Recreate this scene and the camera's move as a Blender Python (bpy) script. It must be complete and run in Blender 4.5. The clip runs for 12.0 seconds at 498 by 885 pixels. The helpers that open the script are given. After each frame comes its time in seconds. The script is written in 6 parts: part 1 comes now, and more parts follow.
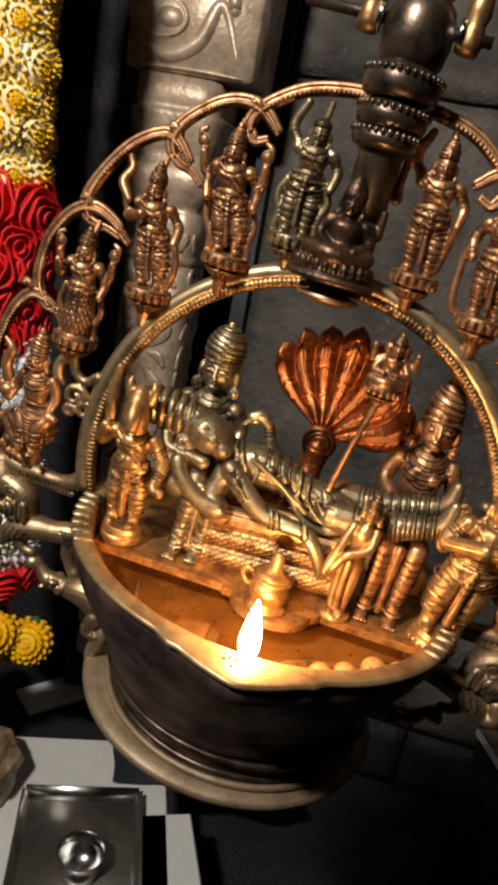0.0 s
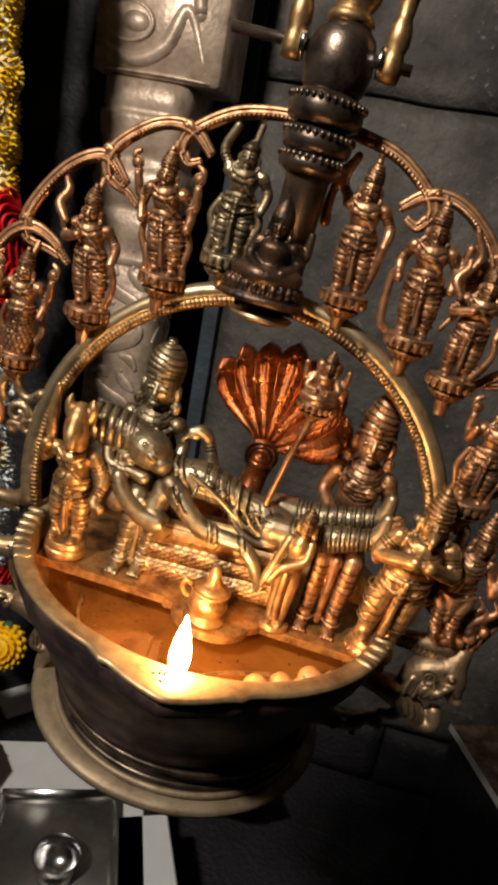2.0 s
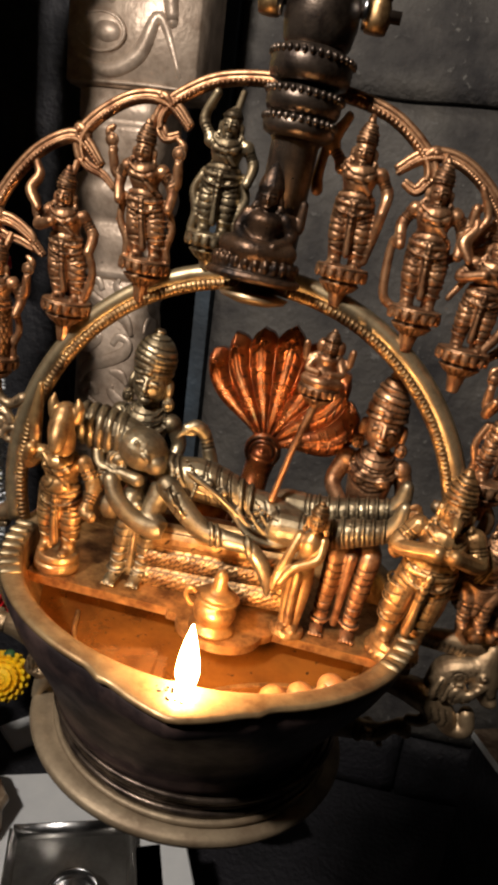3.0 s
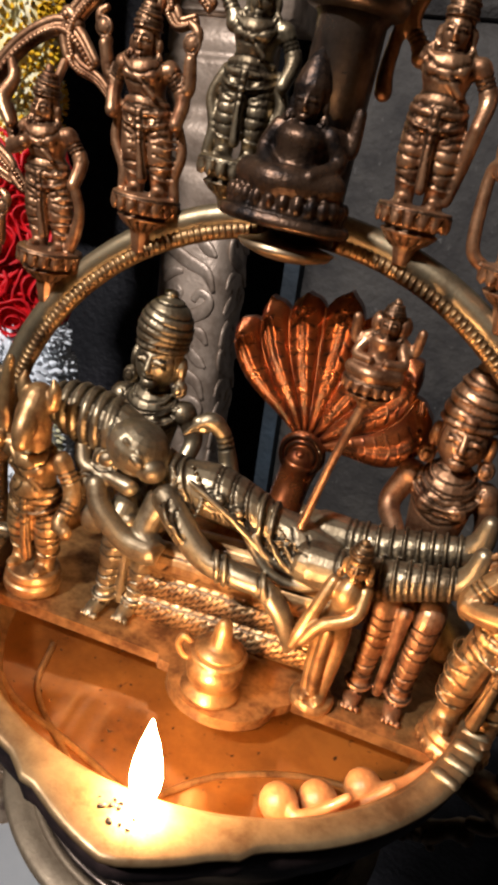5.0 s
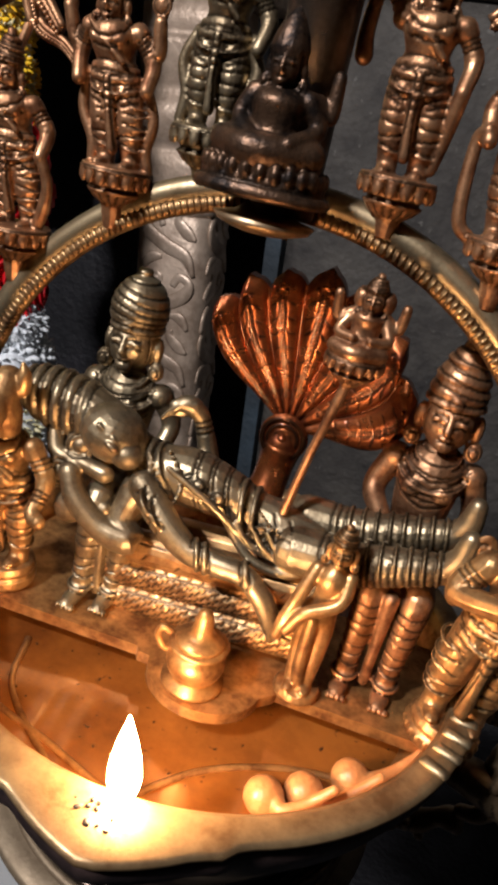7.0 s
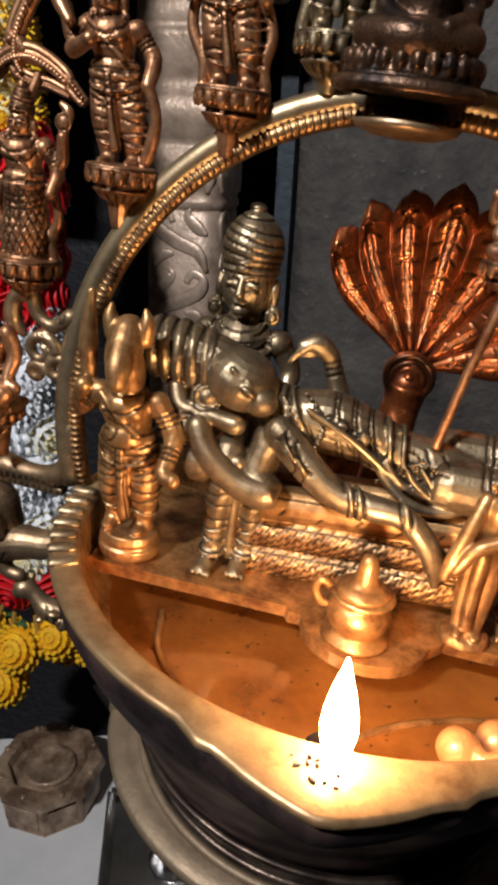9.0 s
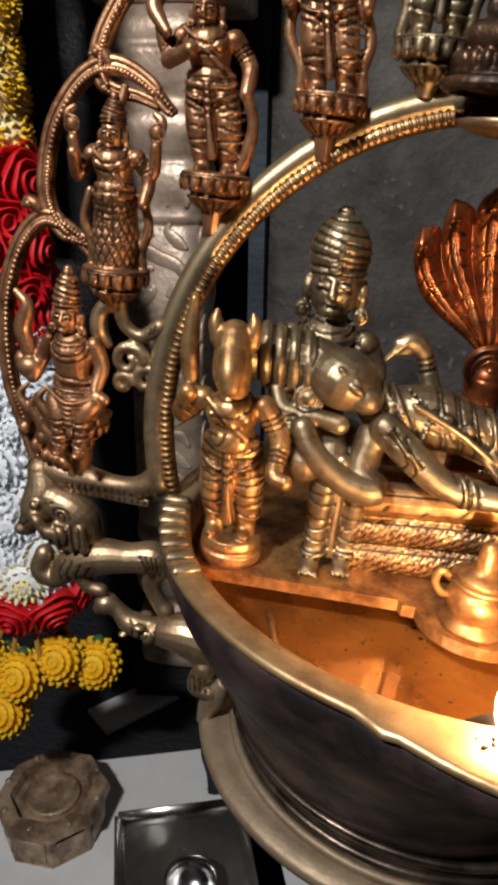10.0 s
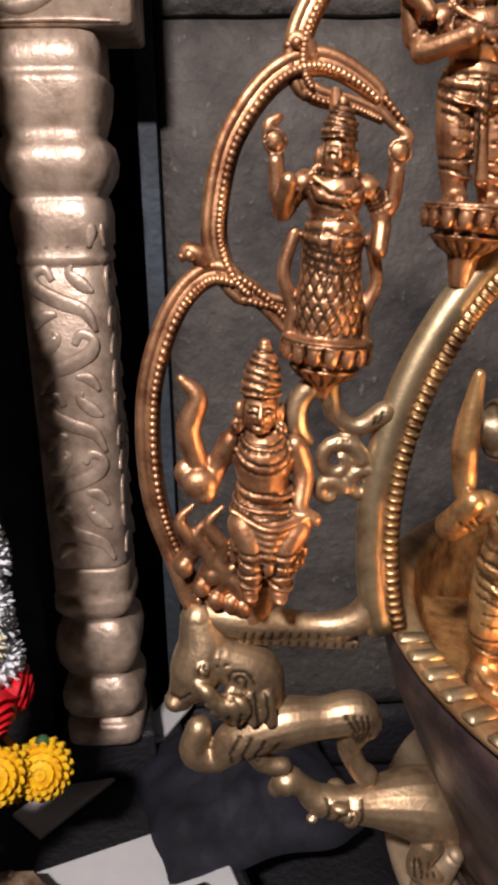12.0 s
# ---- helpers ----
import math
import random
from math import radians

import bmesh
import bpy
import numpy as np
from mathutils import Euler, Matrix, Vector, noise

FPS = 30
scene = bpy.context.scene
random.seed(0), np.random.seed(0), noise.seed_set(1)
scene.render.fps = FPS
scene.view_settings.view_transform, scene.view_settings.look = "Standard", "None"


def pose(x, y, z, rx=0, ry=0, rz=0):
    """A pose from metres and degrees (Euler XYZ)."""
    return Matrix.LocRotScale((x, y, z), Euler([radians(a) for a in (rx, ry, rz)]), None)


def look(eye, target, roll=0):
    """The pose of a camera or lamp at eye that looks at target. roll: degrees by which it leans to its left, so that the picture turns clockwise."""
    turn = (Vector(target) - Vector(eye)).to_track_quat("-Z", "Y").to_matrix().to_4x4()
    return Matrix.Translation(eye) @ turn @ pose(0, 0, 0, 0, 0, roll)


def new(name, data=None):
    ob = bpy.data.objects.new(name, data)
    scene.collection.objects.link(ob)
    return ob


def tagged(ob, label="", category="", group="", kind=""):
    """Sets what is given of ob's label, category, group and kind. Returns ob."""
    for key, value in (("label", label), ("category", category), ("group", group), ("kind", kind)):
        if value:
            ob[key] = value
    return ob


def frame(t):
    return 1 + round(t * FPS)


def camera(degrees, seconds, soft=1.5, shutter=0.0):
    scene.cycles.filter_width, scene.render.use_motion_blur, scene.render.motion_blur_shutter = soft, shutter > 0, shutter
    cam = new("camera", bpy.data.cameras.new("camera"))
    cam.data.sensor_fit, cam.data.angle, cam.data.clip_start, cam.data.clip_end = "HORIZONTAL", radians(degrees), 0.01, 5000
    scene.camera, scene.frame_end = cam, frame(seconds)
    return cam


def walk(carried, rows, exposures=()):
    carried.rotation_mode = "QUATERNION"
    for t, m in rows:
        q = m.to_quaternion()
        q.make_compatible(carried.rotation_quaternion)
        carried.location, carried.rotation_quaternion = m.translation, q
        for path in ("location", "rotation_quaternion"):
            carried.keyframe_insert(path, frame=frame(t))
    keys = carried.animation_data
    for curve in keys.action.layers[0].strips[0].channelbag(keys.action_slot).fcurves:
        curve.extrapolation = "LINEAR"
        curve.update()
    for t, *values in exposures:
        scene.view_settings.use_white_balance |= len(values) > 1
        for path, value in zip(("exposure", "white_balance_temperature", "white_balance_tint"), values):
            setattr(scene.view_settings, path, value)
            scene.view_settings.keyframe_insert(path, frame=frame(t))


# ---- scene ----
from mathutils.kdtree import KDTree

cam = camera(38.7, 12.0, soft=4.0)
METRES = 0.5
BASE = pose(0.0437, -0.3515, 1.2687, -18.65, -10.29, 13.17)
ROWS = [
    (0.0, 0.0, 0.0, 0.0, -0.0, 0.0, -0.0),
    (0.5, 0.0349, -0.0266, 0.0209, 1.77, 1.02, -1.73),
    (1.0, 0.0579, -0.0235, 0.0258, 1.22, -1.36, -2.91),
    (1.5, 0.0688, -0.0251, 0.0271, -1.43, -0.32, 1.48),
    (2.0, 0.0506, -0.0157, 0.0191, -1.1, -0.26, 0.59),
    (2.5, 0.036, 0.0025, -0.0044, -3.12, 0.73, 3.97),
    (4.5, 0.1081, 0.2003, 0.03, 6.33, -0.43, 1.19),
    (5.0, 0.1064, 0.2205, 0.0321, 6.68, -2.13, 0.91),
    (5.5, 0.1025, 0.2205, 0.0456, 6.48, -2.2, 1.23),
    (6.0, 0.0998, 0.227, 0.0436, 5.49, -2.76, 0.84),
    (6.5, 0.1132, 0.2319, 0.0355, 5.37, -2.96, 1.1),
    (8.5, 0.0396, 0.2667, 0.0002, 5.3, -3.46, 4.83),
    (9.0, 0.0032, 0.2635, -0.0113, 4.9, -2.66, 6.45),
    (9.5, -0.0521, 0.2611, -0.0124, 3.17, -2.34, 8.06),
    (10.0, -0.0974, 0.2531, -0.0054, 1.45, -2.07, 9.38),
    (10.5, -0.1881, 0.2729, 0.0007, -1.34, -2.72, 11.94),
    (11.0, -0.2923, 0.3705, 0.0244, -6.12, -2.74, 12.59),
    (11.5, -0.3158, 0.4153, 0.056, -10.29, -2.69, 15.3),
    (12.0, -0.3072, 0.4116, 0.0886, -10.74, -2.25, 14.86),
]
EXPOSURES = [(0.0, 0.05, 7100, 10), (2.5, 0.05, 7000, 12), (5.0, 0.0, 6200, 14), (8.5, -0.15, 6150, 14), (10.0, -0.05, 6250, 12), (11.0, 0.3, 6550, 16), (12.0, 0.66, 6600, 22)]
walk(cam, [(t, BASE @ pose(METRES * x, METRES * y, METRES * z, 90 + pitch, roll, yaw)) for t, x, y, z, yaw, pitch, roll in ROWS], EXPOSURES)

# ---- light ----
world = bpy.data.worlds.new("world")
scene.world = world
world.use_nodes = True
world.node_tree.nodes["Background"].inputs["Color"].default_value = (0.75, 0.85, 1.0, 1)
world.node_tree.nodes["Background"].inputs["Strength"].default_value = 0.004


def area(name, eye, target, size, size_y, watts, colour):
    data = bpy.data.lights.new(name, "AREA")
    data.shape, data.size, data.size_y, data.energy, data.color = "RECTANGLE", size, size_y, watts, colour
    ob = new(name, data)
    ob.matrix_world = look(eye, target)
    return ob


area("tube_light_glow", (-0.46, -0.85, 2.12), (-0.22, 0.5, 1.45), 0.15, 0.06, 29.5, (1.0, 0.955, 0.90))

# ---- materials ----


def material(name, base, other, rough=(0.35, 0.6), metal=0.0, scale=40.0, bump=0.2, fine=400.0, spread=(0.4, 0.65), coat=0.0, detail=6.0, stretch=(1, 1, 1), speck=None, patina_shade=False):
    """A two-tone surface: broad stains, fine grain, uneven gloss and relief."""
    m = bpy.data.materials.new(name)
    m.use_nodes = True
    n, l = m.node_tree.nodes, m.node_tree.links
    b = n["Principled BSDF"]
    tc = n.new("ShaderNodeTexCoord")
    mp = n.new("ShaderNodeMapping")
    mp.inputs["Scale"].default_value = stretch
    l.new(tc.outputs["Object"], mp.inputs["Vector"])
    big = n.new("ShaderNodeTexNoise")
    big.inputs["Scale"].default_value, big.inputs["Detail"].default_value, big.inputs["Roughness"].default_value = scale, detail, 0.62
    l.new(mp.outputs["Vector"], big.inputs["Vector"])
    ramp = n.new("ShaderNodeValToRGB")
    ramp.color_ramp.elements[0].position, ramp.color_ramp.elements[1].position = spread
    ramp.color_ramp.elements[0].color, ramp.color_ramp.elements[1].color = (*other, 1), (*base, 1)
    l.new(big.outputs["Fac"], ramp.inputs["Fac"])
    colour = ramp.outputs["Color"]
    small = n.new("ShaderNodeTexNoise")
    small.inputs["Scale"].default_value, small.inputs["Detail"].default_value = fine, 3.0
    l.new(mp.outputs["Vector"], small.inputs["Vector"])
    if speck:
        cut = n.new("ShaderNodeMapRange")
        cut.inputs["From Min"].default_value, cut.inputs["From Max"].default_value = 0.66, 0.74
        l.new(small.outputs["Fac"], cut.inputs["Value"])
        mix = n.new("ShaderNodeMix")
        mix.data_type = "RGBA"
        l.new(cut.outputs["Result"], mix.inputs["Factor"])
        l.new(colour, mix.inputs["A"])
        mix.inputs["B"].default_value = (*speck, 1)
        colour = mix.outputs["Result"]
    height = small.outputs["Fac"]
    if patina_shade:
        # near-black in the chiselled lines: old patina, plus crevice shade painted in
        groove_dark = n.new("ShaderNodeAttribute")
        groove_dark.attribute_name = "patina_shade"
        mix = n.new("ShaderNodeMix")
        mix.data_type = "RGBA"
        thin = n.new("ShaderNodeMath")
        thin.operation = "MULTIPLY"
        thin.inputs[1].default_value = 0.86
        l.new(groove_dark.outputs["Fac"], thin.inputs[0])
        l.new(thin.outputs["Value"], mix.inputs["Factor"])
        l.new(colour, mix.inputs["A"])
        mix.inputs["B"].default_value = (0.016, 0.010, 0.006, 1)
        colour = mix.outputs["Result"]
    l.new(colour, b.inputs["Base Color"])
    gloss = n.new("ShaderNodeMapRange")
    gloss.inputs["From Min"].default_value, gloss.inputs["From Max"].default_value = 0.3, 0.7
    gloss.inputs["To Min"].default_value, gloss.inputs["To Max"].default_value = rough[1], rough[0]
    l.new(big.outputs["Fac"], gloss.inputs["Value"])
    l.new(gloss.outputs["Result"], b.inputs["Roughness"])
    bp = n.new("ShaderNodeBump")
    bp.inputs["Strength"].default_value, bp.inputs["Distance"].default_value = bump, 0.6 / fine
    l.new(height, bp.inputs["Height"])
    l.new(bp.outputs["Normal"], b.inputs["Normal"])
    b.inputs["Metallic"].default_value = metal
    b.inputs["Coat Weight"].default_value, b.inputs["Coat Roughness"].default_value = coat, 0.08
    return m


BRASS = material("old_brass", (0.47, 0.295, 0.135), (0.11, 0.055, 0.024), (0.32, 0.54), 0.88, 130, 0.14, 1000, (0.36, 0.62))
BRASS_PALE = material("rubbed_brass", (0.43, 0.335, 0.20), (0.16, 0.115, 0.065), (0.32, 0.52), 0.85, 90, 0.12, 900, (0.34, 0.62))
BRASS_DARK = material("sooty_brass", (0.095, 0.060, 0.054), (0.022, 0.015, 0.016), (0.36, 0.58), 0.45, 45, 0.18, 600)
COPPER = material("coppery_cast_brass", (0.50, 0.272, 0.142), (0.15, 0.062, 0.028), (0.34, 0.54), 0.84, 120, 0.22, 1100, (0.36, 0.62), patina_shade=True)
GOLDEN = material("oiled_golden_brass", (0.56, 0.295, 0.105), (0.17, 0.07, 0.022), (0.30, 0.54), 0.75, 120, 0.14, 1100, (0.34, 0.62), coat=0.1)
GILT = material("golden_cast_brass", (0.55, 0.33, 0.14), (0.19, 0.09, 0.035), (0.30, 0.52), 0.8, 110, 0.2, 1100, (0.36, 0.62), coat=0.1, patina_shade=True)
# rim brass lightened so the flame's glare on the lip burns whiter
RIM = material("bright_rim_brass", (0.54, 0.36, 0.18), (0.23, 0.125, 0.055), (0.30, 0.50), 0.7, 60, 0.12, 900, (0.36, 0.62))
BRONZE = material("grey_olive_bronze", (0.36, 0.285, 0.178), (0.115, 0.080, 0.045), (0.34, 0.52), 0.88, 100, 0.2, 1000, (0.34, 0.60), patina_shade=True)
HOOD = material("reddish_bronze", (0.37, 0.112, 0.032), (0.12, 0.028, 0.010), (0.22, 0.40), 0.82, 90, 0.12, 900, (0.36, 0.62), coat=0.2, patina_shade=True)
OIL = material("amber_oil", (0.27, 0.095, 0.017), (0.11, 0.034, 0.007), (0.05, 0.12), 0.15, 22, 0.05, 300, (0.34, 0.64), coat=1.0, speck=(0.06, 0.025, 0.01))
DULL = material("dull_scratched_brass", (0.28, 0.215, 0.14), (0.15, 0.105, 0.065), (0.45, 0.66), 0.6, 50, 0.2, 500, (0.34, 0.62))
STEM = material("dark_oily_bronze", (0.20, 0.15, 0.115), (0.035, 0.025, 0.020), (0.24, 0.46), 0.85, 50, 0.15, 700)
SOOTY = material("sooty_red_bronze", (0.15, 0.085, 0.050), (0.016, 0.011, 0.009), (0.26, 0.55), 0.8, 110, 0.35, 900, (0.40, 0.62), patina_shade=True)
CAST = material("worn_cast_brass", (0.42, 0.300, 0.178), (0.15, 0.095, 0.053), (0.36, 0.56), 0.85, 90, 0.2, 900, (0.34, 0.62), patina_shade=True)
CLOTH = material("dark_navy_cloth", (0.016, 0.018, 0.030), (0.008, 0.009, 0.014), (0.7, 0.9), 0.0, 20, 0.5, 300)
SOOT = material("soot", (0.012, 0.010, 0.009), (0.03, 0.02, 0.015), (0.7, 0.9), 0.0, 200, 0.6, 900)
WICK = material("oily_cotton", (0.56, 0.27, 0.10), (0.42, 0.17, 0.055), (0.3, 0.45), 0.0, 120, 0.4, 900, coat=0.4)
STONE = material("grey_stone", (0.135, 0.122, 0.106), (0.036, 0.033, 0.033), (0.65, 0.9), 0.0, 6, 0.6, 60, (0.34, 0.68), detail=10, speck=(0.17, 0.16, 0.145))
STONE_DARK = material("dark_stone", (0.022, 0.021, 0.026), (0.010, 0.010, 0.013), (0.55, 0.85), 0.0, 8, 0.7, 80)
BLUE_PAINT = material("blue_grey_painted_reveal", (0.05, 0.075, 0.10), (0.03, 0.04, 0.05), (0.6, 0.8), 0.0, 7, 0.4, 60)
CLAD = material("beaten_metal_cladding", (0.64, 0.50, 0.385), (0.30, 0.215, 0.155), (0.32, 0.50), 0.35, 26, 0.2, 120, (0.34, 0.64))
MARBLE = material("white_marble", (0.86, 0.87, 0.86), (0.72, 0.74, 0.75), (0.3, 0.5), 0.0, 5, 0.05, 60)
STEEL = material("stainless_steel", (0.62, 0.62, 0.62), (0.48, 0.48, 0.48), (0.14, 0.28), 1.0, 20, 0.05, 300)
STEEL_DARK = material("dull_steel", (0.40, 0.385, 0.36), (0.24, 0.23, 0.21), (0.28, 0.50), 0.9, 18, 0.1, 200)
WOOD = material("brown_carved_wood", (0.50, 0.37, 0.25), (0.16, 0.095, 0.06), (0.28, 0.48), 0.3, 28, 0.5, 250)
YELLOW = material("yellow_petal", (0.92, 0.60, 0.010), (0.82, 0.44, 0.006), (0.6, 0.8), 0.0, 80, 0.3, 500)
CREAM = material("cream_petal", (0.92, 0.89, 0.70), (0.90, 0.78, 0.36), (0.6, 0.8), 0.0, 80, 0.3, 500)
WHITE = material("white_petal", (0.90, 0.93, 0.95), (0.82, 0.86, 0.90), (0.6, 0.8), 0.0, 80, 0.3, 500)
RED = material("red_petal", (0.80, 0.010, 0.016), (0.58, 0.004, 0.010), (0.45, 0.65), 0.0, 80, 0.2, 500)
GREEN = material("leaf_green", (0.05, 0.16, 0.05), (0.03, 0.08, 0.03), (0.5, 0.7), 0.0, 80, 0.3, 500)
STRAW = material("straw_string", (0.55, 0.33, 0.06), (0.40, 0.22, 0.04), (0.6, 0.8), 0.0, 80, 0.3, 500)
OLIVE = material("olive_painted_wall", (0.30, 0.28, 0.12), (0.20, 0.18, 0.07), (0.5, 0.7), 0.0, 10, 0.3, 80)
SAGE = material("sage_green_paint", (0.42, 0.46, 0.30), (0.20, 0.22, 0.13), (0.4, 0.6), 0.0, 18, 0.3, 80)
PLASTER = material("dark_plaster", (0.07, 0.065, 0.06), (0.04, 0.036, 0.033), (0.7, 0.9), 0.0, 4, 0.5, 60)
FLAME = bpy.data.materials.new("flame_glow")
FLAME.use_nodes = True
FLAME.node_tree.nodes["Principled BSDF"].inputs["Base Color"].default_value = (0.9, 0.8, 0.7, 1)
FLAME.node_tree.nodes["Principled BSDF"].inputs["Emission Color"].default_value = (1.0, 0.60, 0.28, 1)
FLAME.node_tree.nodes["Principled BSDF"].inputs["Emission Strength"].default_value = 400.0

# ---- mesh helpers ----


class Build:
    """Vertices and faces of one mesh, gathered from simple solids."""

    def __init__(self):
        self.v, self.f, self.cuts = [], [], []

    def add(self, verts, faces):
        k = len(self.v)
        self.v += [tuple(p) for p in verts]
        self.f += [tuple(i + k for i in f) for f in faces]

    def loops(self, rings, closed=False, caps=True):
        """Joins rings of equal length into a skin."""
        n, k = len(rings[0]), len(rings)
        verts = [p for r in rings for p in r]
        faces = []
        for i in range(k if closed else k - 1):
            a, b = i * n, ((i + 1) % k) * n
            faces += [(a + j, a + (j + 1) % n, b + (j + 1) % n, b + j) for j in range(n)]
        if caps and not closed:
            faces += [tuple(range(n - 1, -1, -1)), tuple((k - 1) * n + j for j in range(n))]
        self.add(verts, faces)

    def cut(self, pts, r=0.00048, depth=0.00042):
        """A chiselled line along pts, carved when the figure is cast."""
        pts = [Vector(p[:3]) for p in pts]
        for p, q in zip(pts, pts[1:]):
            n = max(1, int((q - p).length / 0.00035))
            self.cuts += [(p.lerp(q, k / n), r, depth) for k in range(n)]
        self.cuts.append((pts[-1], r, depth))

    def cut_ring(self, c, big, turn=None, squash=1.0, lift=0.0, r=0.0005):
        turn = turn or Matrix.Identity(3)
        n = max(10, int(big / 0.0004))
        self.cut([Vector(c) + turn @ Vector((big * math.cos(2 * math.pi * k / n), squash * big * math.sin(2 * math.pi * k / n), lift)) for k in range(n + 1)], r)

    def ball(self, c, r, turn=None, seg=18, rings=11):
        r = (r, r, r) if isinstance(r, (int, float)) else r
        turn = turn or Matrix.Identity(3)
        out = []
        for i in range(rings + 1):
            a = math.pi * (0.02 + 0.96 * i / rings)
            out.append([Vector(c) + turn @ Vector((r[0] * math.sin(a) * math.cos(t), r[1] * math.sin(a) * math.sin(t), -r[2] * math.cos(a)))
                        for t in (2 * math.pi * j / seg for j in range(seg))])
        self.loops(out)

    def tube(self, pts, radii, seg=8, closed=False, flat=None):
        """A round rod along pts; flat squeezes it along that axis (axis, factor)."""
        pts = [Vector(p) for p in pts]
        k = len(pts)
        if isinstance(radii, (int, float)):
            radii = [radii] * k
        out, side = [], None
        for i, p in enumerate(pts):
            if closed:
                d = pts[(i + 1) % k] - pts[i - 1]
            else:
                d = pts[min(i + 1, k - 1)] - pts[max(i - 1, 0)]
            d.normalize()
            if side is None:
                side = d.orthogonal().normalized() if abs(d.y) > 0.9 else d.cross(Vector((0, 1, 0))).normalized()
            else:
                side = (side - d * side.dot(d)).normalized()
            up = d.cross(side)
            ring = []
            for j in range(seg):
                a = 2 * math.pi * j / seg
                o = (side * math.cos(a) + up * math.sin(a)) * radii[i]
                if flat:
                    ax = Vector(flat[0])
                    o -= ax * o.dot(ax) * (1 - flat[1])
                ring.append(p + o)
            out.append(ring)
        self.loops(out, closed)

    def lathe(self, profile, c=(0, 0, 0), seg=32, turn=None, caps=True, grow=None):
        """profile: (radius, height) from low to high, round the z axis at c. grow(angle, radius, height) may change the radius."""
        turn = turn or Matrix.Identity(3)
        out = []
        for r, z in profile:
            ring = []
            for j in range(seg):
                a = 2 * math.pi * j / seg
                q = grow(a, r, z) if grow else r
                ring.append(Vector(c) + turn @ Vector((q * math.cos(a), q * math.sin(a), z)))
            out.append(ring)
        self.loops(out, caps=caps)

    def box(self, c, size, turn=None, edge=0.0):
        turn = turn or Matrix.Identity(3)
        x, y, z = (s / 2 for s in size)
        e = min(edge, x * 0.9, y * 0.9, z * 0.9)
        def ring(q, zz):
            a, b = x - q, y - q
            k = e * 0.6 if e else 0.0
            pts = [(-a + k, -b), (a - k, -b), (a, -b + k), (a, b - k), (a - k, b), (-a + k, b), (-a, b - k), (-a, -b + k)] if e else [(-a, -b), (a, -b), (a, b), (-a, b)]
            return [Vector(c) + turn @ Vector((p[0], p[1], zz)) for p in pts]
        levels = [(e, -z), (0, -z + e), (0, z - e), (e, z)] if e else [(0, -z), (0, z)]
        self.loops([ring(q, zz) for q, zz in levels])

    def ring(self, c, big, small, turn=None, seg=24, cs=6, squash=1.0, sides=(-1, 1)):
        turn = turn or Matrix.Identity(3)
        out = []
        for i in range(seg):
            a = 2 * math.pi * i / seg
            out.append([Vector(c) + turn @ Vector(((big + small * math.cos(b)) * math.cos(a), squash * (big + small * math.cos(b)) * math.sin(a), small * math.sin(b)))
                        for b in (2 * math.pi * j / cs for j in range(cs))])
        self.loops(out, closed=True)
        if small < 0.0030:
            # a line chiselled along both sides of every raised band
            for side in sides:
                self.cut_ring(c, big + small * 0.3, turn, squash, side * (1.15 * small + 0.00025), 0.00042)

    def mesh(self, name, mat, base=(0, 0, 0), smooth=True):
        me = bpy.data.meshes.new(name)
        me.from_pydata([(p[0] - base[0], p[1] - base[1], p[2] - base[2]) for p in self.v], [], self.f)
        me.materials.append(mat)
        bm = bmesh.new()
        bm.from_mesh(me)
        bmesh.ops.recalc_face_normals(bm, faces=bm.faces)
        bm.to_mesh(me)
        bm.free()
        if smooth:
            me.polygons.foreach_set("use_smooth", [True] * len(me.polygons))
        return me


def turned(rx=0, ry=0, rz=0):
    return Euler([radians(a) for a in (rx, ry, rz)]).to_matrix()


def smooth_path(pts, n=8):
    """A curve through pts (Catmull-Rom), n steps a span. Values beyond three, such as radii, glide along."""
    pts = [np.array(p, float) for p in pts]
    p = [2 * pts[0] - pts[1]] + pts + [2 * pts[-1] - pts[-2]]
    out = []
    for i in range(1, len(p) - 2):
        for j in range(n):
            t = j / n
            out.append(0.5 * ((2 * p[i]) + (p[i + 1] - p[i - 1]) * t + (2 * p[i - 1] - 5 * p[i] + 4 * p[i + 1] - p[i + 2]) * t * t + (3 * p[i] - p[i - 1] - 3 * p[i + 1] + p[i + 2]) * t ** 3))
    out.append(pts[-1])
    return out


def limb(b, pts, n=6, seg=18):
    """A smooth rod through points (x, y, z, radius)."""
    q = smooth_path(pts, n)
    b.tube([p[:3] for p in q], [max(float(p[3]), 0.0003) for p in q], seg)
    for p in (q[0], q[-1]):
        b.ball(p[:3], max(float(p[3]), 0.0003) * 0.99, None, 12, 8)


PIVOT = Vector((0.006, 0, 1.1))
LAMP = Matrix.Translation(PIVOT) @ pose(0, 0, 0, 0, 5.0, 0) @ Matrix.Translation(-PIVOT)


